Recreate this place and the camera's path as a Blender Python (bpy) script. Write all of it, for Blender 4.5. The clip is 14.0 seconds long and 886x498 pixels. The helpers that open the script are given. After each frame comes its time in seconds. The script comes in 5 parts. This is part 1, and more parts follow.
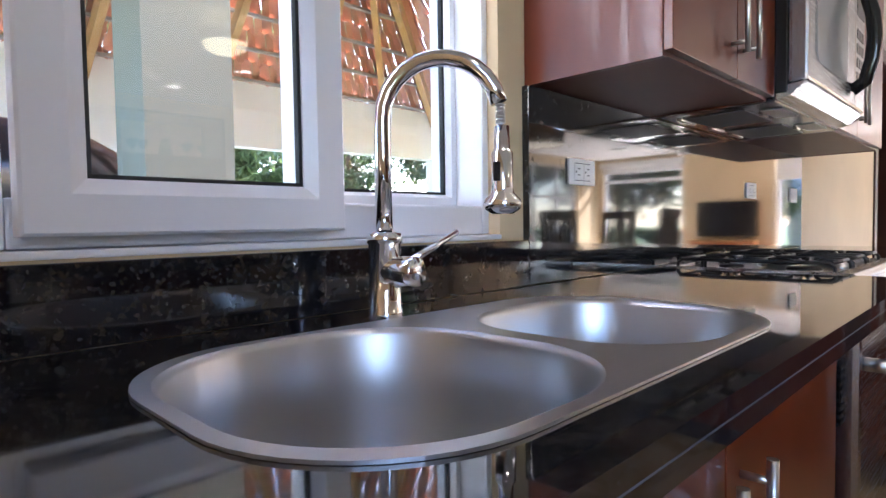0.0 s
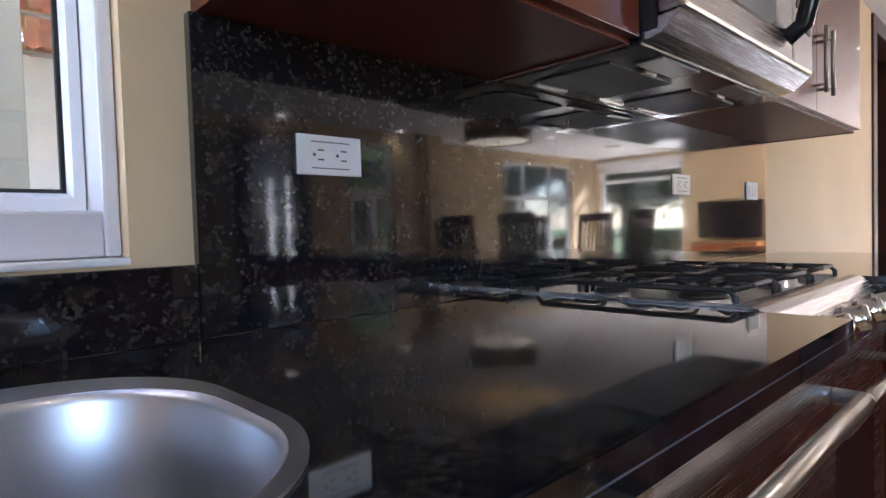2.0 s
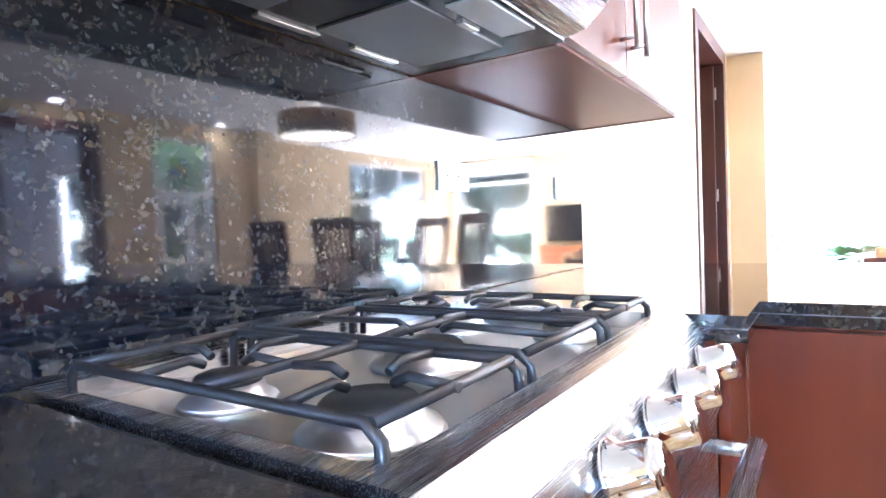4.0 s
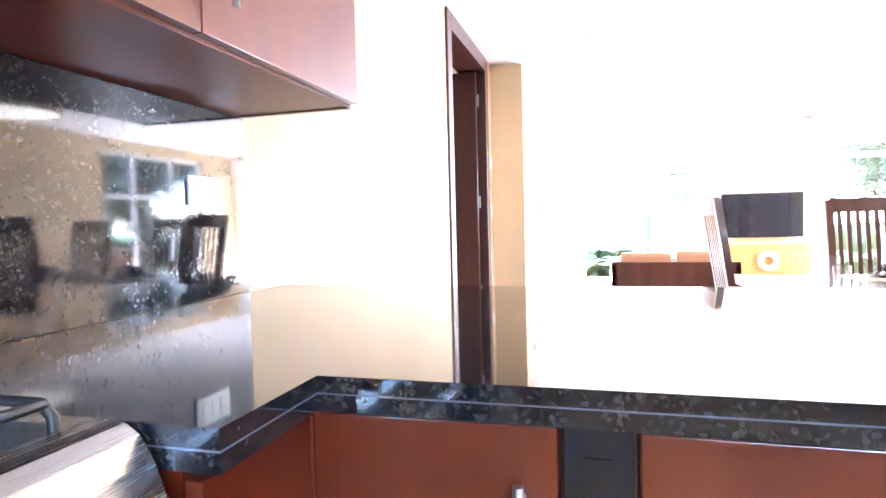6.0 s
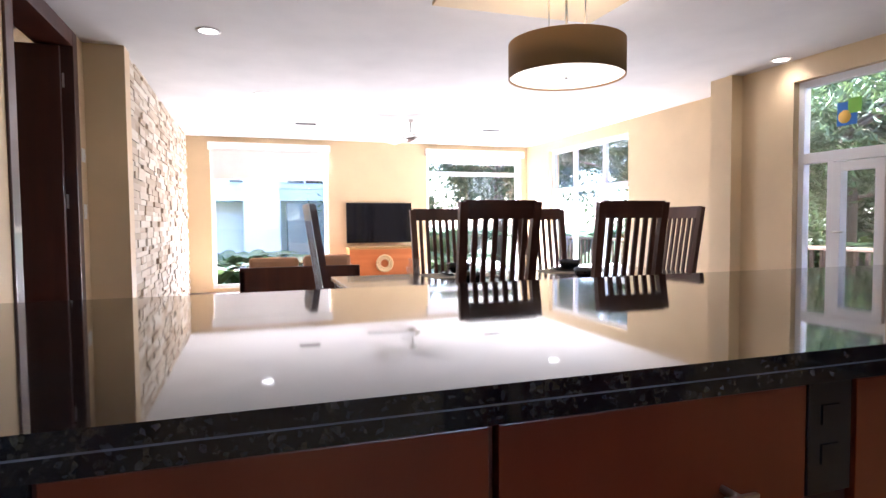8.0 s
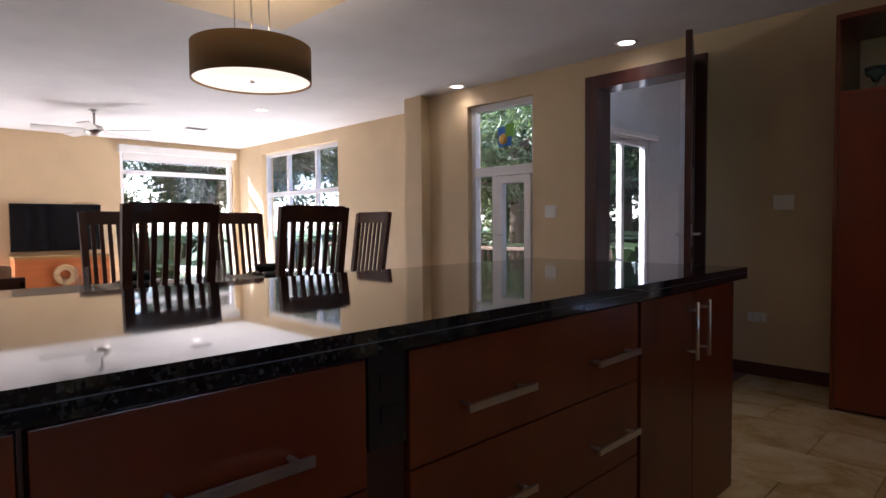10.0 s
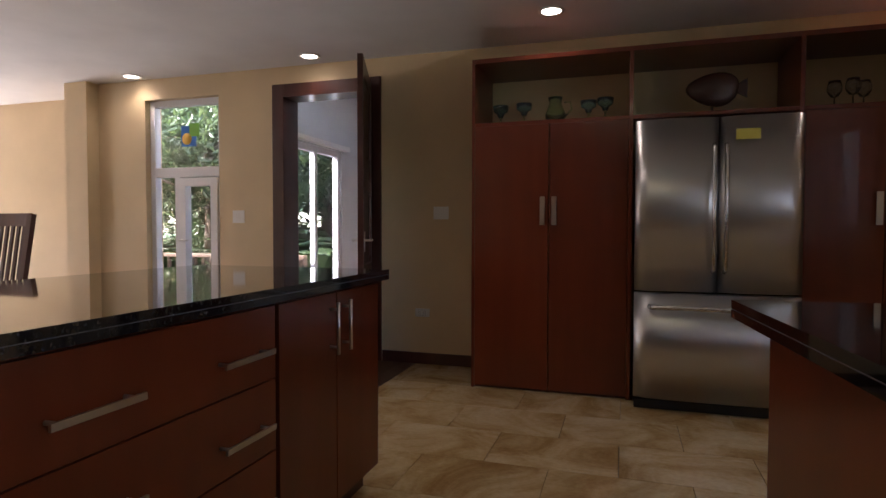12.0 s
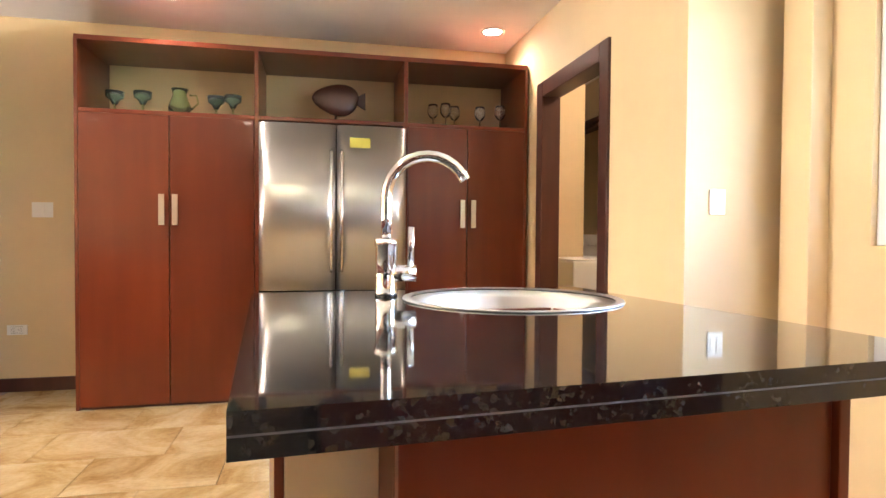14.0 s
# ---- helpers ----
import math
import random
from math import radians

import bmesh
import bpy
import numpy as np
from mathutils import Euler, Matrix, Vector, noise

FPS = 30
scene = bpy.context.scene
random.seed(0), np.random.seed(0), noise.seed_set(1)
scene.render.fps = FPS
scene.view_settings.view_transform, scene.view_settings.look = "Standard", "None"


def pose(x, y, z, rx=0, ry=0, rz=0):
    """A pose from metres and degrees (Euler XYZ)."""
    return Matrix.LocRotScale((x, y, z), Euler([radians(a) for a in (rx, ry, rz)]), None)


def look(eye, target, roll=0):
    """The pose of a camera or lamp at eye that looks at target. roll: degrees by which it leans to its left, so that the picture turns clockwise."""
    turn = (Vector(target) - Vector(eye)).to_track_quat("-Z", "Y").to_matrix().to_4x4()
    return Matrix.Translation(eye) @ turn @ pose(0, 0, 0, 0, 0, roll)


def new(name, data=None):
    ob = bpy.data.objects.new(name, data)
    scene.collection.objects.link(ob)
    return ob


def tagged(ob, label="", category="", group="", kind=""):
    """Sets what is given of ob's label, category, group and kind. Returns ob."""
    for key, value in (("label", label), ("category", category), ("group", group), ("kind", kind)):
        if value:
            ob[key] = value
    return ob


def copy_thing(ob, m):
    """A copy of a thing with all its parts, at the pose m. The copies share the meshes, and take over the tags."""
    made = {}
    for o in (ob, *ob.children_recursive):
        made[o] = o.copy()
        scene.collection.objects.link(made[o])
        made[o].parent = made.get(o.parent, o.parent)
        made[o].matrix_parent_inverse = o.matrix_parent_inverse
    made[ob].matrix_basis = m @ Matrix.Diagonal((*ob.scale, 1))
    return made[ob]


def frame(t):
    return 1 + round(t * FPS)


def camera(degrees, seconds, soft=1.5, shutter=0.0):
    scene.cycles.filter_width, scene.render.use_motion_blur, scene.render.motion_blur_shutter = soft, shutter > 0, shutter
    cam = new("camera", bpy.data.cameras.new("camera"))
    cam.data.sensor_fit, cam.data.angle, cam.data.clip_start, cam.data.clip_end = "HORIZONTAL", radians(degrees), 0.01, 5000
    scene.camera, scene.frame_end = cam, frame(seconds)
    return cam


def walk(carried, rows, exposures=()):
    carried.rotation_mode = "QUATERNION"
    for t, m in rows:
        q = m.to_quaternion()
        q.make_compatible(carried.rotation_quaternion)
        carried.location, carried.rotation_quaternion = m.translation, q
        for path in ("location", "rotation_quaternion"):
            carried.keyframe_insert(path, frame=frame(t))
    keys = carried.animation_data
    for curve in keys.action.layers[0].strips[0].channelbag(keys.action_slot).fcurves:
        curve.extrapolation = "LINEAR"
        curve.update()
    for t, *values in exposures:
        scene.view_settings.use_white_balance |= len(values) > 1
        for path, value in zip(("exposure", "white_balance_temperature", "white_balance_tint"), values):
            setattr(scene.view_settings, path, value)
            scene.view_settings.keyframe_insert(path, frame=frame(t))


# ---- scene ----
cam = camera(74.7, 14.0)
PATH = [
    (0, (-1.109, -0.815, 1.057), (0.308, 0.593, 0.973), -0.9),
    (0.5, (-0.935, -0.842, 1.066), (0.396, 0.648, 0.985), -1.5),
    (1, (-0.741, -0.883, 1.061), (0.558, 0.636, 0.987), -1.6),
    (1.5, (-0.516, -0.88, 1.044), (0.782, 0.641, 0.998), -1.8),
    (2, (-0.32, -0.844, 1.059), (1.058, 0.604, 0.989), -1.7),
    (4.5, (0.628, -0.705, 1.065), (2.307, 0.379, 1.002), -2.5),
    (5, (0.774, -0.765, 1.082), (2.464, 0.303, 1.013), -2.3),
    (5.5, (0.863, -0.859, 1.096), (2.654, 0.027, 1.006), -1.2),
    (6, (1.01, -0.932, 1.086), (2.936, -0.398, 0.995), -1.4),
    (6.5, (1.071, -1.009, 1.089), (3.061, -0.84, 0.993), -0.9),
    (7, (1.099, -1.078, 1.081), (3.091, -1.223, 0.987), -0.6),
    (7.5, (1.084, -1.104, 1.08), (3.041, -1.505, 0.985), -0.5),
    (8, (1.075, -1.148, 1.078), (2.971, -1.779, 0.986), -0.5),
    (10.5, (0.847, -1.303, 1.072), (2.081, -2.875, 0.993), -0.3),
    (11, (0.797, -1.308, 1.073), (1.817, -3.027, 1.0), -0.1),
    (11.5, (0.749, -1.302, 1.077), (1.551, -3.133, 1.005), -0.0),
    (12, (0.681, -1.325, 1.077), (1.281, -3.231, 1.009), 0.1),
    (12.5, (0.593, -1.345, 1.076), (0.949, -3.312, 1.016), 0.1),
    (13, (0.517, -1.34, 1.08), (0.624, -3.336, 1.017), 0.2),
    (13.5, (0.395, -1.349, 1.07), (0.231, -3.342, 1.011), 0.3),
    (14, (0.278, -1.364, 1.056), (-0.14, -3.319, 1.008), 0.4),
]
EXPOSURES = [(0, 4.0, 5600, 19), (1.2, 4.0, 5600, 19), (2.2, 4.0, 5500, 19), (4.3, 6.6, 4900, 18), (5.4, 6.45, 4900, 19), (6.3, 6.0, 5000, 20), (7.0, 5.5, 5100, 20), (7.6, 4.75, 5200, 20), (8.0, 3.7, 5300, 20), (8.2, 3.4, 5300, 20), (10.3, 2.5, 5500, 21), (11.8, 3.0, 5700, 21), (12.5, 3.5, 6200, 21), (13.0, 4.3, 6300, 19), (13.5, 5.2, 6300, 17), (14, 5.95, 6250, 15)]
walk(cam, [(t, look(eye, target, roll)) for t, eye, target, roll in PATH], EXPOSURES)

# ---------- world, sun, exposure ----------
world = bpy.data.worlds.new("sky")
scene.world = world
world.use_nodes = True
wn = world.node_tree
sky = wn.nodes.new("ShaderNodeTexSky")
sky.sky_type = "NISHITA"
sky.sun_disc = False
sky.sun_elevation = radians(36)
sky.sun_rotation = radians(66)
wn.links.new(sky.outputs["Color"], wn.nodes["Background"].inputs["Color"])
wn.nodes["Background"].inputs["Strength"].default_value = 0.15
sun_data = bpy.data.lights.new("sun", "SUN")
sun_data.energy, sun_data.angle, sun_data.color = 5.0, radians(0.5), (1.0, 0.95, 0.86)
sun = new("sun", sun_data)
sun.matrix_world = look((45, 20, 36), (0, 0, 0))

WD = bpy.data.lights.new("window_daylight", "AREA")
WD.shape, WD.size, WD.size_y, WD.energy, WD.color = "RECTANGLE", 1.4, 1.0, 0.35, (0.88, 0.94, 1.0)
wd = new("window_daylight", WD)
wd.matrix_world = look((-1.64, -2.16, 1.62), (0.0, -2.16, 1.5))
# area lamps added unseen at the living room windows' feet, for sunlit garden bounce
for eye, aim, wide, power in (((10.98, -1.5, 0.16), (10.0, -1.5, 1.1), 1.75, 11.0), ((10.98, -5.06, 0.16), (10.0, -5.06, 1.1), 1.75, 11.0), ((8.98, -6.13, 0.16), (8.98, -5.1, 1.1), 2.1, 13.0)):
    GD = bpy.data.lights.new("garden_bounce_fill", "AREA")
    GD.shape, GD.size, GD.size_y, GD.energy, GD.color = "RECTANGLE", wide, 0.2, power, (1.0, 0.93, 0.80)
    new("garden_bounce_fill", GD).matrix_world = look(eye, aim)

# ---------- materials ----------
def mat(name, base, rough=0.5, metal=0.0, coat=0.0, ior=1.5):
    m = bpy.data.materials.new(name)
    m.use_nodes = True
    b = m.node_tree.nodes["Principled BSDF"]
    b.inputs["Base Color"].default_value = (*base, 1)
    b.inputs["Roughness"].default_value = rough
    b.inputs["Metallic"].default_value = metal
    b.inputs["Coat Weight"].default_value = coat
    b.inputs["Coat Roughness"].default_value = 0.03
    b.inputs["IOR"].default_value = ior
    return m


def nd(m, kind, **sets):
    n = m.node_tree.nodes.new(kind)
    for k, v in sets.items():
        n.inputs[k].default_value = v
    return n


def ln(m, a, b):
    m.node_tree.links.new(a, b)


def coords(m, scale=(1, 1, 1), which="Object"):
    tc, mp = nd(m, "ShaderNodeTexCoord"), nd(m, "ShaderNodeMapping")
    mp.inputs["Scale"].default_value = scale
    ln(m, tc.outputs[which], mp.inputs["Vector"])
    return mp.outputs["Vector"]


def ramp(m, fac, stops):
    r = nd(m, "ShaderNodeValToRGB")
    el = r.color_ramp.elements
    while len(el) < len(stops):
        el.new(0.5)
    for e, (p, c) in zip(el, stops):
        e.position, e.color = p, (*c, 1)
    ln(m, fac, r.inputs["Fac"])
    return r.outputs["Color"]


def noisy(m, vec, scale, detail=4.0, rough=0.55, dist=0.0):
    n = nd(m, "ShaderNodeTexNoise", Scale=scale, Detail=detail, Roughness=rough, Distortion=dist)
    ln(m, vec, n.inputs["Vector"])
    return n.outputs["Fac"]


def bump(m, height, strength, dist=0.002):
    b = nd(m, "ShaderNodeBump", Strength=strength, Distance=dist)
    ln(m, height, b.inputs["Height"])
    ln(m, b.outputs["Normal"], m.node_tree.nodes["Principled BSDF"].inputs["Normal"])


def bsdf(m, socket):
    return m.node_tree.nodes["Principled BSDF"].inputs[socket]


def mix(m, fac, a, b, mode="MIX"):
    x = nd(m, "ShaderNodeMix")
    x.data_type, x.blend_type = "RGBA", mode
    for sock, val in ((x.inputs[0], fac), (x.inputs[6], a), (x.inputs[7], b)):
        if hasattr(val, "is_linked"):
            ln(m, val, sock)
        else:
            sock.default_value = val
    return x.outputs[2]


def paint(name, base, rough=0.6, grain=0.25):
    m = mat(name, base, rough)
    v = coords(m)
    lo, hi = [c * 0.93 for c in base], [min(1, c * 1.05) for c in base]
    ln(m, ramp(m, noisy(m, v, 1.7, 5), [(0.3, lo), (0.7, hi)]), bsdf(m, "Base Color"))
    bump(m, noisy(m, v, 160, 3), grain, 0.001)
    return m


def wood(name, dark, mid, light, rough=0.35, axis="z", coat=0.25, size=1.0):
    m = mat(name, mid, rough, coat=coat)
    s = {"z": (9, 9, 0.7), "x": (0.7, 9, 9), "y": (9, 0.7, 9)}[axis]
    v = coords(m, [q * size for q in s])
    info = nd(m, "ShaderNodeObjectInfo")
    ad = nd(m, "ShaderNodeVectorMath")
    sc = nd(m, "ShaderNodeVectorMath")
    sc.operation = "SCALE"
    sc.inputs[0].default_value = (13, 17, 11)
    ln(m, info.outputs["Random"], sc.inputs["Scale"])
    ln(m, v, ad.inputs[0])
    ln(m, sc.outputs[0], ad.inputs[1])
    g = noisy(m, ad.outputs[0], 1.1, 4, 0.5, 0.1)
    fine = noisy(m, ad.outputs[0], 22, 3, 0.6)
    col = ramp(m, g, [(0.15, dark), (0.5, mid), (0.85, light)])
    fin = ramp(m, fine, [(0.3, (0.88, 0.88, 0.88)), (0.65, (1, 1, 1))])
    col = mix(m, 0.15, col, fin, "MULTIPLY")
    col = mix(m, 0.5, col, ramp(m, noisy(m, coords(m), 3.2, 3), [(0.3, (0.80, 0.78, 0.76)), (0.7, (1.12, 1.10, 1.08))]), "MULTIPLY")
    tint = ramp(m, info.outputs["Random"], [(0.0, (0.82, 0.82, 0.82)), (1.0, (1.1, 1.06, 1.04))])
    col = mix(m, 1.0, col, tint, "MULTIPLY")
    ln(m, col, bsdf(m, "Base Color"))
    return m


def metal(name, base, rough, axis=None):
    m = mat(name, base, rough, 1.0)
    if axis:
        s = {"x": (8, 900, 900), "z": (900, 900, 8), "y": (900, 8, 900)}[axis]
        g = noisy(m, coords(m, s), 1.0, 3)
        ln(m, ramp(m, g, [(0.25, (rough * 0.9,) * 3), (0.75, (rough * 1.12,) * 3)]), bsdf(m, "Roughness"))
        bump(m, g, 0.02, 0.0002)
        big = noisy(m, coords(m), 3.5, 4)
        ln(m, ramp(m, big, [(0.3, [c * 0.95 for c in base]), (0.7, base)]), bsdf(m, "Base Color"))
    return m


def granite():
    m = mat("polished_granite", (0.02, 0.02, 0.022), 0.05, coat=0.3, ior=1.6)
    v = coords(m)
    warp = nd(m, "ShaderNodeTexNoise", Scale=60.0, Detail=3.0)
    ln(m, v, warp.inputs["Vector"])
    off = nd(m, "ShaderNodeVectorMath")
    off.operation = "MULTIPLY_ADD"
    off.inputs[1].default_value = (0.012, 0.012, 0.012)
    ln(m, warp.outputs["Color"], off.inputs[0])
    ln(m, v, off.inputs[2])
    vo = nd(m, "ShaderNodeTexVoronoi", Scale=185.0)
    ln(m, off.outputs[0], vo.inputs["Vector"])
    cell = nd(m, "ShaderNodeSeparateColor")
    ln(m, vo.outputs["Color"], cell.inputs[0])
    col = ramp(m, cell.outputs[0], [(0.0, (0.004, 0.005, 0.008)), (0.35, (0.010, 0.011, 0.015)), (0.6, (0.018, 0.018, 0.020)), (0.82, (0.036, 0.031, 0.023)), (0.95, (0.042, 0.041, 0.040)), (1.0, (0.056, 0.053, 0.050))])
    patch = ramp(m, noisy(m, v, 26, 4, 0.65), [(0.36, (0.38, 0.42, 0.52)), (0.52, (0.85, 0.86, 0.9)), (0.68, (1.45, 1.35, 1.1))])
    col = mix(m, 1.0, col, patch, "MULTIPLY")
    fine = ramp(m, noisy(m, v, 420, 2, 0.6), [(0.35, (0.7, 0.7, 0.72)), (0.7, (1.3, 1.28, 1.22))])
    ln(m, mix(m, 1.0, col, fine, "MULTIPLY"), bsdf(m, "Base Color"))
    ln(m, ramp(m, noisy(m, v, 5, 4), [(0.3, (0.03,) * 3), (0.75, (0.08,) * 3)]), bsdf(m, "Roughness"))
    return m


def glass(name, tint=(1, 1, 1), rough=0.0):
    m = bpy.data.materials.new(name)
    m.use_nodes = True
    nt = m.node_tree
    nt.nodes.remove(nt.nodes["Principled BSDF"])
    tr, gl = nt.nodes.new("ShaderNodeBsdfTransparent"), nt.nodes.new("ShaderNodeBsdfGlossy")
    mx, lw, pw, ma = nt.nodes.new("ShaderNodeMixShader"), nt.nodes.new("ShaderNodeLayerWeight"), nt.nodes.new("ShaderNodeMath"), nt.nodes.new("ShaderNodeMath")
    pw.operation, ma.operation = "POWER", "MULTIPLY_ADD"
    pw.inputs[1].default_value = 5.0
    ma.inputs[1].default_value, ma.inputs[2].default_value = 0.9, 0.05
    lw.inputs["Blend"].default_value = 0.5
    tr.inputs["Color"].default_value = (*tint, 1)
    gl.inputs["Roughness"].default_value = rough
    for a, b in ((lw.outputs["Facing"], pw.inputs[0]), (pw.outputs[0], ma.inputs[0]), (ma.outputs[0], mx.inputs[0]), (tr.outputs[0], mx.inputs[1]), (gl.outputs[0], mx.inputs[2]), (mx.outputs[0], nt.nodes["Material Output"].inputs["Surface"])):
        nt.links.new(a, b)
    return m


def glow(name, color, strength):
    m = mat(name, color, 0.5)
    bsdf(m, "Emission Color").default_value = (*color, 1)
    bsdf(m, "Emission Strength").default_value = strength
    return m


M_WALL = paint("beige_wall_paint", (0.68, 0.52, 0.31))
M_WHITEWALL = paint("pale_grey_paint", (0.62, 0.63, 0.62))
M_CEIL = paint("white_ceiling_paint", (0.78, 0.76, 0.74), 0.75)
M_OUTWALL = paint("white_render", (0.66, 0.67, 0.68), 0.8, 0.5)
# grey-green carries the shade of the terrace pillar's front face
M_PILLAR = paint("shade_grey_render", (0.20, 0.215, 0.19), 0.8, 0.5)
M_PVC = mat("white_upvc", (0.78, 0.78, 0.80), 0.28)
M_GASKET = mat("black_gasket", (0.015, 0.015, 0.015), 0.6)
M_GLASS = glass("window_glass")
M_GRANITE = granite()
# lighter grey paints the highlight along the gap between the worktop slabs
M_SEAM = paint("seam_highlight_grey", (0.09, 0.09, 0.10), 0.5)
M_CHERRY = wood("cherry_veneer", (0.115, 0.018, 0.005), (0.145, 0.025, 0.007), (0.178, 0.034, 0.010), 0.28)
M_CHERRYX = wood("cherry_veneer_cross", (0.115, 0.018, 0.005), (0.145, 0.025, 0.007), (0.178, 0.034, 0.010), 0.28, "y")
M_CHERRYL = wood("cherry_veneer_long", (0.115, 0.018, 0.005), (0.145, 0.025, 0.007), (0.178, 0.034, 0.010), 0.45, "x", 0.05)
M_DARKWOOD = wood("dark_door_wood", (0.035, 0.010, 0.007), (0.06, 0.017, 0.012), (0.09, 0.028, 0.018), 0.4)
M_CHAIR = wood("chair_wood", (0.04, 0.012, 0.006), (0.075, 0.022, 0.010), (0.12, 0.04, 0.018), 0.4)
M_ORANGE = wood("orange_cabinet_wood", (0.42, 0.12, 0.03), (0.5, 0.16, 0.04), (0.6, 0.22, 0.06), 0.4, "y")
M_RAFTER = wood("yellow_pine", (0.34, 0.19, 0.06), (0.45, 0.27, 0.09), (0.55, 0.36, 0.14), 0.6, "y", 0.0)
M_STEEL = metal("brushed_steel", (0.56, 0.56, 0.57), 0.26, "x")
M_FRIDGE = metal("fridge_steel", (0.55, 0.55, 0.56), 0.33, "z")
M_SINK = metal("satin_sink_steel", (0.56, 0.56, 0.56), 0.36, "x")
M_HANDLE = metal("satin_nickel", (0.62, 0.60, 0.57), 0.3)
M_CHROME = metal("chrome", (0.82, 0.82, 0.84), 0.05)
M_IRON = mat("cast_iron", (0.012, 0.012, 0.013), 0.38)
M_BLACK = mat("black_gloss_plastic", (0.012, 0.012, 0.014), 0.18)
M_BLACKGLASS = mat("black_glass", (0.01, 0.01, 0.012), 0.05)
M_PLATE = mat("white_plastic", (0.8, 0.79, 0.77), 0.3)
M_SLOT = mat("dark_slot", (0.05, 0.05, 0.05), 0.6)
M_SHADE = paint("tan_linen_shade", (0.36, 0.22, 0.10), 0.8, 0.6)
M_DIFFUSER = glow("lamp_diffuser", (1.0, 0.86, 0.60), 0.2)
M_LAMP = glow("downlight_lens", (1.0, 0.90, 0.74), 1.0)
M_BOWL = glow("alabaster_bowl", (1.0, 0.86, 0.5), 0.5)
M_GROUT = paint("grout", (0.30, 0.24, 0.16), 0.9)
M_TRIM = mat("trim_white", (0.76, 0.74, 0.70), 0.4)
M_FABRIC = paint("brown_cushion_fabric", (0.35, 0.2, 0.11), 0.95, 0.8)
M_BLIND = paint("white_roller_blind", (0.8, 0.8, 0.78), 0.9)
M_PLATEWOOD = paint("pale_yellow_panel", (0.66, 0.52, 0.26), 0.6)
M_WOVEN = paint("woven_straw", (0.6, 0.42, 0.22), 0.9, 1.0)


def travertine():
    m = mat("travertine_tile", (0.5, 0.36, 0.2), 0.22, coat=0.2)
    info = nd(m, "ShaderNodeObjectInfo")
    sc = nd(m, "ShaderNodeVectorMath")
    sc.operation = "SCALE"
    sc.inputs[0].default_value = (31, 17, 7)
    ln(m, info.outputs["Random"], sc.inputs["Scale"])
    ad = nd(m, "ShaderNodeVectorMath")
    ln(m, coords(m, (1.3, 1.6, 1)), ad.inputs[0])
    ln(m, sc.outputs[0], ad.inputs[1])
    a = noisy(m, ad.outputs[0], 1.5, 9, 0.66, 1.1)
    b = noisy(m, ad.outputs[0], 30, 4, 0.6)
    col = ramp(m, a, [(0.32, (0.33, 0.19, 0.07)), (0.44, (0.47, 0.32, 0.14)), (0.54, (0.58, 0.43, 0.23)), (0.70, (0.66, 0.53, 0.34))])
    col = mix(m, 0.35, col, ramp(m, b, [(0.3, (0.6, 0.55, 0.5)), (0.6, (1, 1, 1))]), "MULTIPLY")
    ln(m, col, bsdf(m, "Base Color"))
    return m


M_TILE = travertine()
M_PLANK = wood("dark_floor_plank", (0.05, 0.02, 0.01), (0.085, 0.035, 0.018), (0.13, 0.055, 0.03), 0.3, "y", 0.3)


def leafy(name, a, b):
    m = mat(name, a, 0.5)
    g = nd(m, "ShaderNodeNewGeometry")
    ln(m, ramp(m, g.outputs["Random Per Island"], [(0.0, a), (1.0, b)]), bsdf(m, "Base Color"))
    bsdf(m, "Transmission Weight").default_value = 0.0
    tr = m.node_tree.nodes.new("ShaderNodeBsdfTranslucent")
    tr.inputs["Color"].default_value = (b[0] * 1.1, b[1] * 1.1, b[2], 1)
    mx = m.node_tree.nodes.new("ShaderNodeMixShader")
    mx.inputs[0].default_value = 0.28
    out = m.node_tree.nodes["Material Output"]
    ln(m, m.node_tree.nodes["Principled BSDF"].outputs[0], mx.inputs[1])
    ln(m, tr.outputs[0], mx.inputs[2])
    ln(m, mx.outputs[0], out.inputs["Surface"])
    return m


M_LEAF = leafy("tree_leaves", (0.045, 0.085, 0.03), (0.12, 0.17, 0.06))
M_LEAFD = leafy("dark_tree_leaves", (0.028, 0.055, 0.026), (0.075, 0.11, 0.045))
M_BARK = paint("tree_bark", (0.14, 0.10, 0.07), 0.95, 1.0)
M_LAWN = paint("lawn", (0.07, 0.12, 0.03), 0.95, 1.0)
M_PAVER = paint("terrace_paving", (0.42, 0.40, 0.37), 0.8, 0.6)
M_CLAY = paint("clay_roof_tile", (0.42, 0.20, 0.12), 0.85, 0.6)
M_STONE = paint("ivory_split_stone", (0.60, 0.50, 0.38), 0.85, 0.8)

# ---------- mesh helpers ----------
OFF = {}


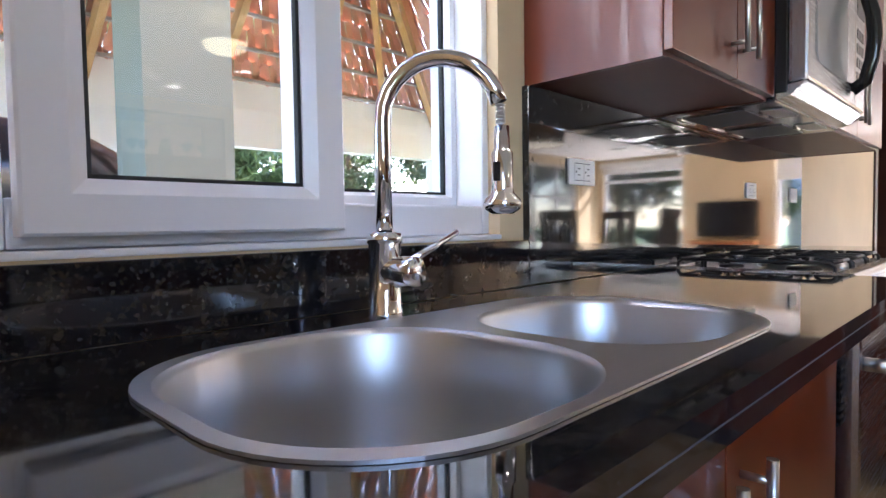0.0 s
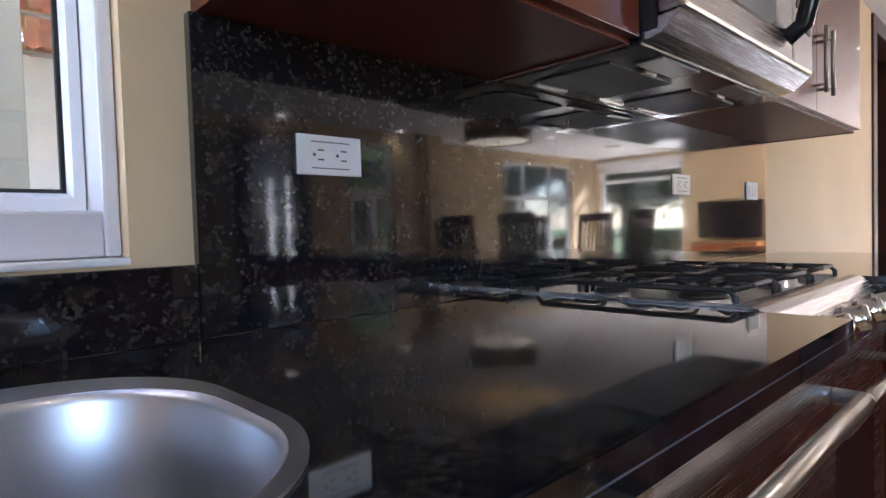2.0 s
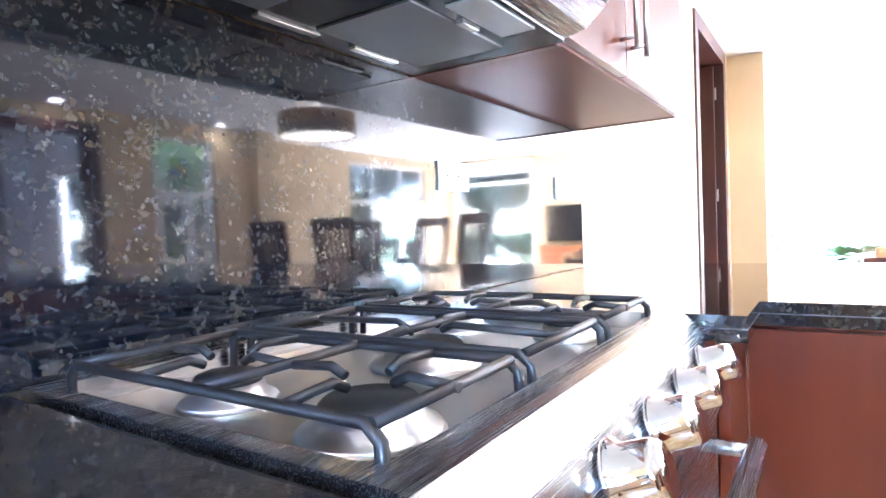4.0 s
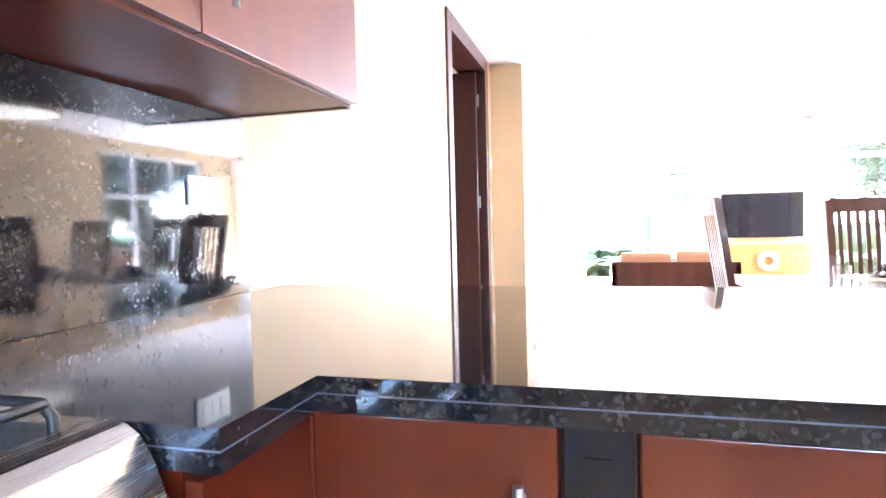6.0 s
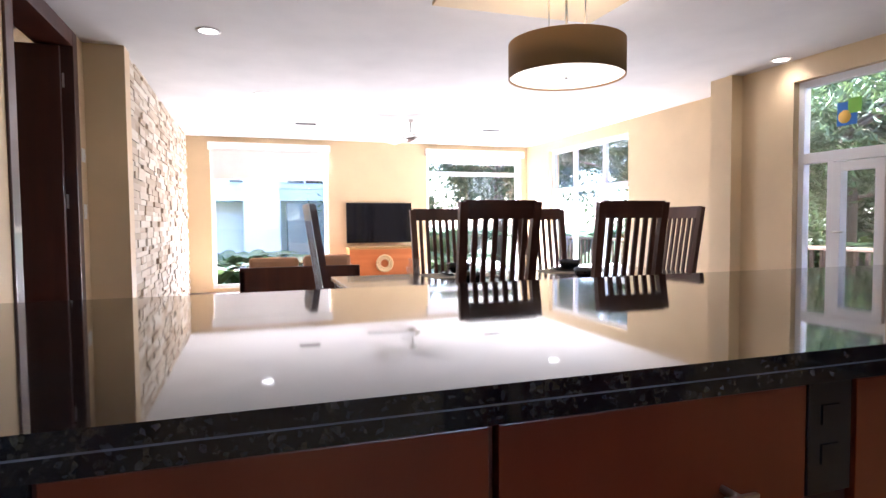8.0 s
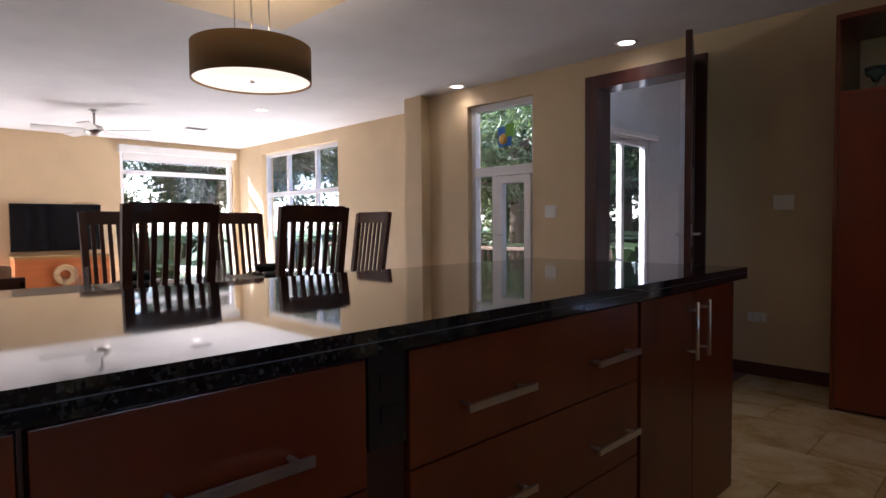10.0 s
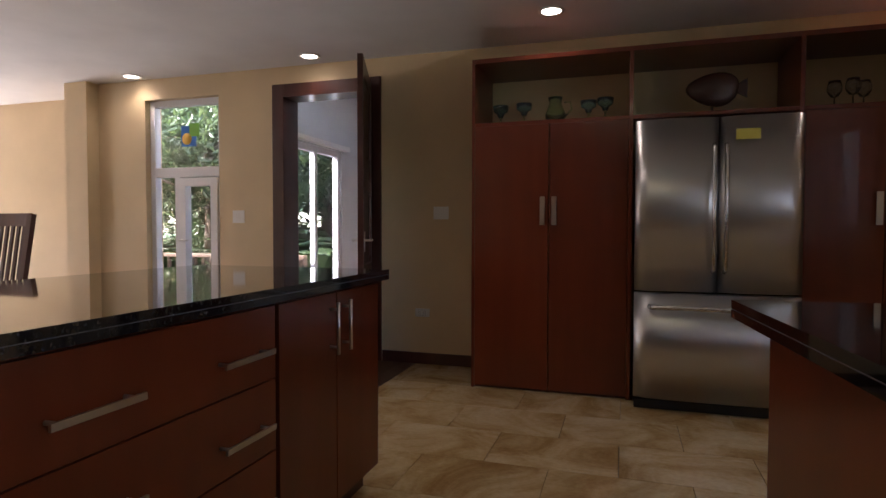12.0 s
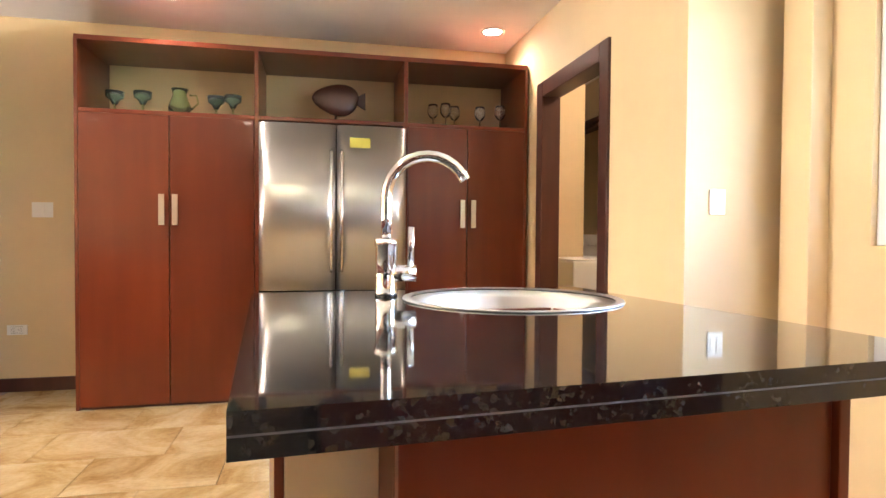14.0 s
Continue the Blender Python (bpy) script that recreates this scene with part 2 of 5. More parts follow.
def bx(bm, x0, x1, y0, y1, z0, z1, bev=0.0, m=None):
    lo, hi = (min(x0, x1), min(y0, y1), min(z0, z1)), (max(x0, x1), max(y0, y1), max(z0, z1))
    vs = [bm.verts.new((hi[0] if i & 1 else lo[0], hi[1] if i & 2 else lo[1], hi[2] if i & 4 else lo[2])) for i in range(8)]
    fs = [bm.faces.new([vs[i] for i in q]) for q in ((0, 2, 3, 1), (4, 5, 7, 6), (0, 1, 5, 4), (2, 6, 7, 3), (0, 4, 6, 2), (1, 3, 7, 5))]
    if bev:
        es = list({e for f in fs for e in f.edges})
        r = bmesh.ops.bevel(bm, geom=es, offset=bev, segments=2, affect="EDGES", profile=0.6)
        vs = [v for v in {v for f in r["faces"] for v in f.verts} | {v for v in vs if v.is_valid}]
    if m is not None:
        bmesh.ops.transform(bm, matrix=m, verts=[v for v in vs if v.is_valid])
    return bm


def box(x0, x1, y0, y1, z0, z1, bev=0.0, m=None):
    return bx(bmesh.new(), x0, x1, y0, y1, z0, z1, bev, m)


def ring(bm, pts):
    return [bm.verts.new(p) for p in pts]


def skin(bm, rings, close=True, cap0=False, cap1=False, smooth=True):
    for a, b in zip(rings, rings[1:]):
        n = len(a)
        for i in range(n if close else n - 1):
            f = bm.faces.new((a[i], a[(i + 1) % n], b[(i + 1) % n], b[i]))
            f.smooth = smooth
    if cap0:
        bm.faces.new(rings[0][::-1])
    if cap1:
        bm.faces.new(rings[-1])
    return bm


def lathe(bm, profile, c, seg=24, axis="z", sx=1.0, sy=1.0, smooth=True):
    rs = []
    for r, h in profile:
        pts = []
        for i in range(seg):
            a = 2 * math.pi * i / seg
            u, v = max(r, 0.0004) * math.cos(a) * sx, max(r, 0.0004) * math.sin(a) * sy
            pts.append({"z": (c[0] + u, c[1] + v, c[2] + h), "y": (c[0] + u, c[1] + h, c[2] - v), "x": (c[0] + h, c[1] + u, c[2] + v)}[axis])
        rs.append(ring(bm, pts))
    skin(bm, rs, cap0=profile[0][0] < 0.002, cap1=profile[-1][0] < 0.002, smooth=smooth)
    return bm


def tube(bm, pts, r, seg=10, flat=1.0):
    pts = [Vector(p) for p in pts]
    rs, up = [], None
    for i, p in enumerate(pts):
        d = (pts[min(i + 1, len(pts) - 1)] - pts[max(i - 1, 0)]).normalized()
        if up is None:
            up = Vector((0, 0, 1)) if abs(d.z) < 0.9 else Vector((1, 0, 0))
        s = d.cross(up).normalized()
        up = s.cross(d).normalized()
        rr = r[i] if isinstance(r, (list, tuple)) else r
        rs.append(ring(bm, [p + s * (rr * math.cos(2 * math.pi * k / seg)) + up * (rr * flat * math.sin(2 * math.pi * k / seg)) for k in range(seg)]))
    return skin(bm, rs, cap0=True, cap1=True)


def rrect(x0, x1, y0, y1, z, r, n=8):
    pts = []
    for cx, cy, a0 in ((x1 - r, y1 - r, 0), (x0 + r, y1 - r, 90), (x0 + r, y0 + r, 180), (x1 - r, y0 + r, 270)):
        for k in range(n + 1):
            a = radians(a0 + 90 * k / n)
            pts.append((cx + r * math.cos(a), cy + r * math.sin(a), z))
    return pts


def slab(outline, holes, z0, z1, bm=None):
    """A plate with holes between two heights."""
    bm = bm or bmesh.new()
    t = bmesh.new()
    es = []
    for loop in [outline, *holes]:
        vs = [t.verts.new((p[0], p[1], z1)) for p in loop]
        es += [t.edges.new((vs[i], vs[(i + 1) % len(vs)])) for i in range(len(vs))]
    bmesh.ops.triangle_fill(t, use_beauty=True, use_dissolve=False, edges=es, normal=(0, 0, 1))
    r = bmesh.ops.extrude_face_region(t, geom=t.faces[:])
    bmesh.ops.translate(t, vec=(0, 0, z0 - z1), verts=[v for v in r["geom"] if isinstance(v, bmesh.types.BMVert)])
    bmesh.ops.recalc_face_normals(t, faces=t.faces)
    me = bpy.data.meshes.new("tmp")
    t.to_mesh(me)
    t.free()
    bm.from_mesh(me)
    bpy.data.meshes.remove(me)
    return bm


def meshed(name, bm, material):
    bmesh.ops.recalc_face_normals(bm, faces=bm.faces)
    me = bpy.data.meshes.new(name)
    bm.to_mesh(me)
    bm.free()
    me.materials.append(material)
    return me


def thing(name, loc, label, category, group="", kind=""):
    ob = new(name)
    ob.empty_display_size = 0.1
    ob.location = loc
    OFF[ob] = Vector(loc)
    return tagged(ob, label, category, group, kind)


def part(name, bm, material, parent=None, label=""):
    """One mesh; coordinates are the room's own."""
    ob = new(name, bm if isinstance(bm, bpy.types.Mesh) else meshed(name, bm, material))
    if parent:
        ob.parent = parent
        if parent in OFF:
            ob.matrix_parent_inverse = Matrix.Translation(-OFF[parent])
    if label:
        ob["label"] = label
    return ob


def solo(name, bm, material, label, category, group="", kind=""):
    """A thing of one mesh, its origin at its base."""
    lo = [min(v.co[i] for v in bm.verts) for i in range(3)]
    hi = [max(v.co[i] for v in bm.verts) for i in range(3)]
    c = Vector(((lo[0] + hi[0]) / 2, (lo[1] + hi[1]) / 2, lo[2]))
    bmesh.ops.translate(bm, vec=-c, verts=bm.verts)
    ob = new(name, meshed(name, bm, material))
    ob.location = c
    return tagged(ob, label, category, group, kind)


def structure(name, bm, material, label, category="wall"):
    return tagged(new(name, meshed(name, bm, material)), label, category, "", "structure")


def wall_with(bm, axis, at0, at1, u0, u1, z0, z1, holes):
    """A wall along u, between at0 and at1 across it, with openings (u0, u1, z0, z1)."""
    us = sorted({u0, u1, *[h[0] for h in holes], *[h[1] for h in holes]})
    zs = sorted({z0, z1, *[h[2] for h in holes], *[h[3] for h in holes]})
    for a, b in zip(us, us[1:]):
        run = None
        for c, d in [*zip(zs, zs[1:]), (None, None)]:
            solid = c is not None and not any(h[0] < (a + b) / 2 < h[1] and h[2] < (c + d) / 2 < h[3] for h in holes)
            if solid:
                run = (run[0], d) if run else (c, d)
            elif run:
                if axis == "x":
                    bx(bm, a, b, at0, at1, *run)
                else:
                    bx(bm, at0, at1, a, b, *run)
                run = None
    return bm
# ---------- the large structure ----------
CEIL, XW, XE, YN, YS = 2.46, -1.60, 10.95, 0.02, -5.69
YL, XL = -6.10, 5.70  # living room part of the south wall, set back behind the pilaster
TOP = 0.91
wall_north = structure("wall_north", wall_with(bmesh.new(), "x", YN, YN + 0.2, XW - 0.2, 6.3, 0, CEIL, [(-1.05, -0.085, 1.022, 2.12), (4.71, 5.86, 0, 2.36)]), M_WALL, "beige painted kitchen wall with a window and a doorway")
wall_south = structure("wall_south", wall_with(bmesh.new(), "x", YS - 0.2, YS, XW - 0.2, XL, 0, CEIL, [(2.67, 3.50, 0, 2.22), (4.15, 4.97, 0, 2.27)]), M_WALL, "beige painted wall with a doorway and a tall glazed door")
wall_south_living = structure("wall_south_living", wall_with(bmesh.new(), "x", YL - 0.2, YL, XL - 0.1, XE + 0.2, 0, CEIL, [(7.87, 10.1, 0.05, 2.29)]), M_WALL, "beige painted living room wall with glazed doors")
wall_east = structure("wall_east", wall_with(bmesh.new(), "y", XE, XE + 0.2, YL, 0.2, 0, CEIL, [(-2.42, -0.58, 0.05, 2.38), (-5.98, -4.14, 0.05, 2.38)]), M_WALL, "beige painted end wall with two large windows")
wall_west = structure("wall_west", wall_with(bmesh.new(), "y", XW - 0.2, XW, -3.40, YN, 0, CEIL, [(-3.03, -1.3, 1.03, 2.2)]), M_WALL, "beige painted wall with a window")
wall_laundry = structure("wall_laundry", bx(wall_with(bmesh.new(), "y", -1.23, -1.13, YS, -3.40, 0, CEIL, [(-4.90, -4.09, 0, 1.965)]), XW - 0.2, -1.2305, -3.60, -3.401, 0, CEIL), M_WALL, "beige painted wall with the laundry doorway")
wall_stub = structure("wall_stub", box(6.16, 6.36, -0.262, YN - 0.001, 0, CEIL), M_WALL, "beige painted wall end beside the stone wall")
wall_stone_back = structure("wall_stone_back", box(6.361, XE, -0.20, 0.1, 0, CEIL), M_WALL, "masonry wall behind the stone cladding")
pilaster = structure("pilaster_south", box(5.53, XL + 0.1, YL - 0.2, YS + 0.13, 0, CEIL), M_WALL, "beige painted pilaster on the dining room wall", "pilaster")
pilaster_w = structure("pilaster_west", box(XW, XW + 0.09, -3.34, -3.20, 0, CEIL, 0.004), M_WALL, "beige painted pilaster beside the kitchen window", "pilaster")
ceiling = structure("ceiling", box(XW - 0.2, XE + 0.2, YL - 0.2, YN + 0.2, CEIL, CEIL + 0.15), M_CEIL, "smooth white painted ceiling", "ceiling")
floor_base = structure("floor", box(XW - 0.2, XE + 0.2, YL - 0.2, YN + 0.2, -0.12, -0.012), M_GROUT, "floor under tiles and planks", "floor")

for nm, args in (("baseboard", (3.60, 4.14, YS, YS + 0.015)), ("baseboard", (1.70, 2.57, YS, YS + 0.015)), ("baseboard", (4.98, 5.525, YS, YS + 0.015)), ("baseboard", (XL + 0.11, 7.85, YL, YL + 0.015)), ("baseboard", (2.60, 4.60, YN, YN - 0.015))):
    structure(nm, box(args[0], args[1], args[2], args[3], 0, 0.09, 0.003), M_DARKWOOD, "dark stained wooden baseboard", "baseboard")
structure("baseboard", box(-1.13, -1.115, -4.0, -3.41, 0, 0.09, 0.003), M_DARKWOOD, "dark stained wooden baseboard", "baseboard")
structure("baseboard", box(XW, XW + 0.015, -3.19, -1.0, 0, 0.09, 0.003), M_DARKWOOD, "dark stained wooden baseboard", "baseboard")


def door_frame(name, axis, u0, u1, top, at0, at1, w, label):
    """Casing round a doorway: two jambs and a head that line the reveal."""
    t = thing(name, ((u0 + u1) / 2, at0, 0) if axis == "x" else (at0, (u0 + u1) / 2, 0), label, "door frame", "", "structure")
    d = 0.02
    for nm, a, b, c, e in (("jamb", u0 - w, u0 + d, 0, top + w), ("jamb", u1 - d, u1 + w, 0, top + w), ("head", u0 + d + 0.001, u1 - d - 0.001, top - d, top + w)):
        part(nm, box(a, b, at0, at1, c, e, 0.004) if axis == "x" else box(at0, at1, a, b, c, e, 0.004), M_DARKWOOD, t)
    return t


door_frame("door_frame_1", "x", 4.71, 5.86, 2.36, YN - 0.015, YN + 0.215, 0.09, "dark stained wooden door frame with its door shut back")
door_frame("door_frame_2", "x", 2.67, 3.50, 2.22, YS - 0.215, YS + 0.02, 0.09, "dark stained wooden door frame beside the pantry")
door_frame("door_frame_3", "y", -4.90, -4.09, 1.965, -1.24, -1.115, 0.075, "dark stained wooden frame of the laundry doorway")


def pane_window(name, axis, u0, u1, z0, z1, at, bars_u, bars_z, label, t=0.06, d=0.07, extra=()):
    """A white framed window filling an opening, with bars; panes between them."""
    th = thing(name, ((u0 + u1) / 2, at, z0) if axis == "x" else (at, (u0 + u1) / 2, z0), label, "window", "", "structure")

    def b(a, c, e, f, dd=d, bev=0.004):
        return box(a, c, at - dd / 2, at + dd / 2, e, f, bev) if axis == "x" else box(at - dd / 2, at + dd / 2, a, c, e, f, bev)
    part("window_frame", b(u0, u0 + t, z0, z1), M_PVC, th)
    part("window_frame", b(u1 - t, u1, z0, z1), M_PVC, th)
    part("window_frame", b(u0 + t, u1 - t, z0, z0 + t), M_PVC, th)
    part("window_frame", b(u0 + t, u1 - t, z1 - t, z1), M_PVC, th)
    us = [u0 + t, *[q for x in bars_u for q in (x - 0.03, x + 0.03)], u1 - t]
    zs = [z0 + t, *[q for x in bars_z for q in (x - 0.035, x + 0.035)], z1 - t]
    for x in bars_z:
        part("transom", b(u0 + t, u1 - t, x - 0.035, x + 0.035), M_PVC, th)
    for i in range(0, len(zs), 2):
        for x in bars_u:
            part("mullion", b(x - 0.03, x + 0.03, zs[i], zs[i + 1], d * 0.9), M_PVC, th)
        for k in range(0, len(us), 2):
            p = part("pane", b(us[k], us[k + 1], zs[i], zs[i + 1], 0.008, 0), M_GLASS, th)
            p.visible_shadow = False
    return th


pane_window("window_3", "y", -2.42, -0.58, 0.05, 2.38, XE + 0.1, [], [1.95], "large white framed window with a half lowered blind")
pane_window("window_4", "y", -5.98, -4.14, 0.05, 2.38, XE + 0.1, [], [1.95], "large white framed window towards the garden")
pane_window("window_5", "x", 7.87, 10.1, 0.05, 2.29, YL - 0.1, [8.55, 9.38], [1.6], "white framed glazed doors with a three part transom")
pane_window("window_6", "y", -3.03, -1.3, 1.03, 2.2, XW - 0.06, [-2.1], [], "white framed kitchen window")
for y0, y1, zb in ((-2.39, -0.61, 1.78), (-5.95, -4.17, 2.12)):
    bl = thing("roller_blind", (XE - 0.04, (y0 + y1) / 2, zb), "white fabric roller blind lowered part way over the window", "blind", "blinds")
    part("cassette", box(XE - 0.09, XE - 0.002, y0 - 0.06, y1 + 0.06, 2.25, 2.37, 0.01), M_BLIND, bl)
    part("cloth", box(XE - 0.05, XE - 0.046, y0, y1, zb + 0.02, 2.25), M_BLIND, bl)
    part("bottom_rail", box(XE - 0.058, XE - 0.038, y0, y1, zb, zb + 0.02, 0.004), M_PVC, bl)

# tall glazed door in the dining wall
gd = thing("window_7", (4.564, YS - 0.1, 0), "white framed glazed door with a fixed side light and transom", "glazed door", "", "structure")
ya, yb = YS - 0.13, YS - 0.06
for u0, u1, z0, z1 in ((4.150, 4.205, 0, 2.27), (4.914, 4.970, 0, 2.27), (4.205, 4.914, 2.21, 2.27), (4.205, 4.914, 1.555, 1.645), (4.638, 4.693, 0.06, 1.555), (4.205, 4.914, 0, 0.06)):
    part("window_frame", box(u0, u1, ya, yb, z0, z1, 0.004), M_PVC, gd)
for u0, u1, z0, z1 in ((4.205, 4.914, 1.645, 2.21), (4.693, 4.914, 0.06, 1.555)):
    part("pane", box(u0, u1, YS - 0.1, YS - 0.092, z0, z1), M_GLASS, gd).visible_shadow = False
leaf = part("door_leaf", bx(bx(bx(box(4.210, 4.284, ya + 0.012, yb + 0.02, 0.07, 1.545, 0.004), 4.560, 4.634, ya + 0.012, yb + 0.02, 0.07, 1.545, 0.004), 4.284, 4.560, ya + 0.012, yb + 0.02, 0.07, 0.16, 0.004), 4.284, 4.560, ya + 0.012, yb + 0.02, 1.47, 1.545, 0.004), M_PVC, gd)
part("pane", box(4.284, 4.560, YS - 0.1, YS - 0.092, 0.16, 1.47), M_GLASS, leaf).visible_shadow = False
part("door_handle", tube(tube(bmesh.new(), [(4.597, YS - 0.04, 0.97), (4.597, YS + 0.005, 0.97)], 0.009), [(4.597, YS + 0.005, 0.97), (4.500, YS + 0.005, 0.97)], 0.008), M_HANDLE, leaf, "satin nickel lever handle")
part("sun_sticker", box(4.472, 4.638, YS - 0.09, YS - 0.0885, 1.84, 2.03), mat("blue_sticker", (0.03, 0.16, 0.55), 0.4), gd, "blue square sun picture stuck on the glass")
part("sun_sticker", lathe(bmesh.new(), [(0.001, 0), (0.055, 0), (0.055, 0.001), (0.001, 0.001)], (4.574, YS - 0.087, 1.91), 10, "y"), mat("yellow_sticker", (0.8, 0.5, 0.08), 0.4), gd, "yellow sun disc")
part("leaf_sticker", box(4.436, 4.546, YS - 0.0865, YS - 0.086, 1.93, 2.05), mat("green_sticker", (0.2, 0.5, 0.05), 0.4), gd, "green leaf shape")

# open wooden door leaf of the doorway beside the pantry
hinge, tip = Vector((2.685, YS + 0.01, 0)), Vector((2.40, -4.92, 0))
ang = math.degrees(math.atan2(tip.y - hinge.y, tip.x - hinge.x))
dm = pose(hinge.x, hinge.y, 0, 0, 0, ang)
L = (tip - hinge).length
od = thing("door_1", hinge, "dark stained panelled door standing wide open", "door", "", "structure")
part("stile", box(0, 0.12, -0.02, 0.02, 0.01, 2.26, 0.003, dm), M_DARKWOOD, od)
part("stile", box(L - 0.12, L, -0.02, 0.02, 0.01, 2.26, 0.003, dm), M_DARKWOOD, od)
for z0, z1 in ((0.01, 0.2), (0.72, 0.82), (1.35, 1.45), (2.14, 2.26)):
    part("rail", box(0.12, L - 0.12, -0.019, 0.019, z0, z1, 0.003, dm), M_DARKWOOD, od)
for z0, z1 in ((0.2, 0.72), (0.82, 1.35), (1.45, 2.14)):
    part("panel", box(0.12, L - 0.12, -0.008, 0.008, z0, z1, 0, dm), M_DARKWOOD, od)
for s in (-1, 1):
    b = tube(bmesh.new(), [(L - 0.06, s * 0.02, 1.0), (L - 0.06, s * 0.06, 1.0), (L - 0.18, s * 0.065, 1.0)], 0.009)
    bx(b, L - 0.085, L - 0.035, s * 0.02, s * 0.026, 0.92, 1.06)
    bmesh.ops.transform(b, matrix=dm, verts=b.verts)
    part("door_handle", b, M_HANDLE, od, "satin nickel lever handle on a plate")

# dark door in the north wall, folded back into its room
nd_door = thing("door_2", (5.84, YN + 0.2, 0), "dark stained wooden door standing open into the next room", "door", "", "structure")
part("leaf", box(5.79, 5.83, YN + 0.06, YN + 0.90, 0.01, 2.33, 0.004), M_DARKWOOD, nd_door)
for z in (0.3, 1.2, 2.05):
    part("hinge", box(5.835, 5.852, YN + 0.045, YN + 0.058, z, z + 0.1), M_HANDLE, nd_door)

# kitchen window over the sink: frame, an open sash in front and a fixed light
kw = thing("window_1", (-0.6, 0.1, 1.03), "white sliding kitchen window above the sink", "window", "", "structure")
for u0, u1, z0, z1 in ((-1.05, -0.985, 1.034, 2.12), (-0.107, -0.086, 1.034, 2.12), (-0.985, -0.107, 1.034, 1.098), (-0.985, -0.107, 2.05, 2.12)):
    part("window_frame", box(u0, u1, 0.05 if u0 != -0.985 else 0.052, 0.2, z0, z1, 0.005), M_PVC, kw)
part("window_sill", box(-1.05, -0.085, YN - 0.006, 0.2, 1.022, 1.033, 0.003), M_PVC, kw)


def sash(name, x0, x1, y0, y1, z0, z1, w, b0, b1):
    """Four mitred members round a gasket and a pane."""
    s = part(name, bmesh.new(), M_PVC, kw)
    ins = 0.012
    b = bmesh.new()
    for (ax, az), (bx_, bz), (cx, cz), (dx, dz) in (((x0, z0), (x1, z0), (x1 - w, z0 + b0), (x0 + w, z0 + b0)), ((x1, z0), (x1, z1), (x1 - w, z1 - b1), (x1 - w, z0 + b0)), ((x1, z1), (x0, z1), (x0 + w, z1 - b1), (x1 - w, z1 - b1)), ((x0, z1), (x0, z0), (x0 + w, z0 + b0), (x0 + w, z1 - b1))):
        m = 0.72
        ex, ez, fx_, fz = cx + (bx_ - cx) * (1 - m), cz + (bz - cz) * (1 - m), dx + (ax - dx) * (1 - m), dz + (az - dz) * (1 - m)
        rows = [(ax, y1, az, bx_, bz), (ax, y0 + 0.004, az, bx_, bz), (ax + (fx_ - ax) * 0.08, y0, az + (fz - az) * 0.08, bx_ + (ex - bx_) * 0.08, bz + (ez - bz) * 0.08), (fx_, y0, fz, ex, ez), (dx, y0 + ins, dz, cx, cz), (dx, y1, dz, cx, cz)]
        vs = [(b.verts.new((r[0], r[1], r[2])), b.verts.new((r[3], r[1], r[4]))) for r in rows]
        for i in range(len(vs)):
            p, q = vs[i], vs[(i + 1) % len(vs)]
            b.faces.new((p[0], p[1], q[1], q[0]))
        b.faces.new([v[0] for v in vs])
        b.faces.new([v[1] for v in vs[::-1]])
    bmesh.ops.recalc_face_normals(b, faces=b.faces)
    b.to_mesh(s.data)
    b.free()
    gx0, gx1, gz0, gz1 = x0 + w, x1 - w, z0 + b0, z1 - b1
    ym = y0 + 0.022
    part("gasket", bx(bx(bx(box(gx0, gx1, ym - 0.006, ym + 0.006, gz0, gz0 + 0.006), gx0, gx0 + 0.006, ym - 0.006, ym + 0.006, gz0 + 0.006, gz1), gx1 - 0.006, gx1, ym - 0.006, ym + 0.006, gz0 + 0.006, gz1), gx0 + 0.006, gx1 - 0.006, ym - 0.006, ym + 0.006, gz1 - 0.006, gz1), M_GASKET, s)
    part("pane", box(gx0 + 0.006, gx1 - 0.006, ym - 0.002, ym + 0.002, gz0 + 0.006, gz1 - 0.006), M_GLASS, s).visible_shadow = False
    return s


sash("fixed_sash", -0.53, -0.1085, 0.13, 0.19, 1.099, 2.049, 0.022, 0.027, 0.03)
sash("sliding_sash", -0.977, -0.517, 0.006, 0.049, 1.05, 2.09, 0.074, 0.072, 0.08)

# ---------- granite ----------
def worktop(name, outline, holes, label):
    t = thing(name, (outline[0][0], outline[0][1], TOP - 0.042), label, "worktop")
    part("top_slab", slab(outline, holes, TOP - 0.0200, TOP), M_GRANITE, t)
    # highlight of the slab gap, put in as a lighter strip
    part("seam", slab(outline, holes, TOP - 0.0221, TOP - 0.0201), M_SEAM, t, "pale strip painted for the highlight in the gap between the doubled slabs")
    part("edge_slab", slab(outline, holes, TOP - 0.042, TOP - 0.0222), M_GRANITE, t)
    return t


SINK = rrect(-0.942, -0.107, -0.565, -0.14, 0, 0.15, 10)
wt1 = worktop("worktop", [(XW, 0.0), (XW, -0.645), (0.69, -0.645), (0.69, 0.0)], [SINK], "polished black speckled granite worktop round the double sink")
wt2 = worktop("worktop", [(1.44, 0.0), (1.44, -0.605), (1.62, -0.605), (1.62, -3.56), (2.57, -3.56), (2.57, 0.0)], [], "polished black speckled granite peninsula worktop with a doubled edge")
ISL = [(0.352, -1.862), (0.352, -2.855), (-0.53, -2.855), (-0.55, -1.862)]
ISL_TURN = Matrix.Translation((0.352, -1.862, 0)) @ pose(0, 0, 0, 0, 0, 5) @ Matrix.Translation((-0.352, 1.862, 0))
SKC = ISL_TURN.inverted() @ Vector((-0.157, -2.64, 0))
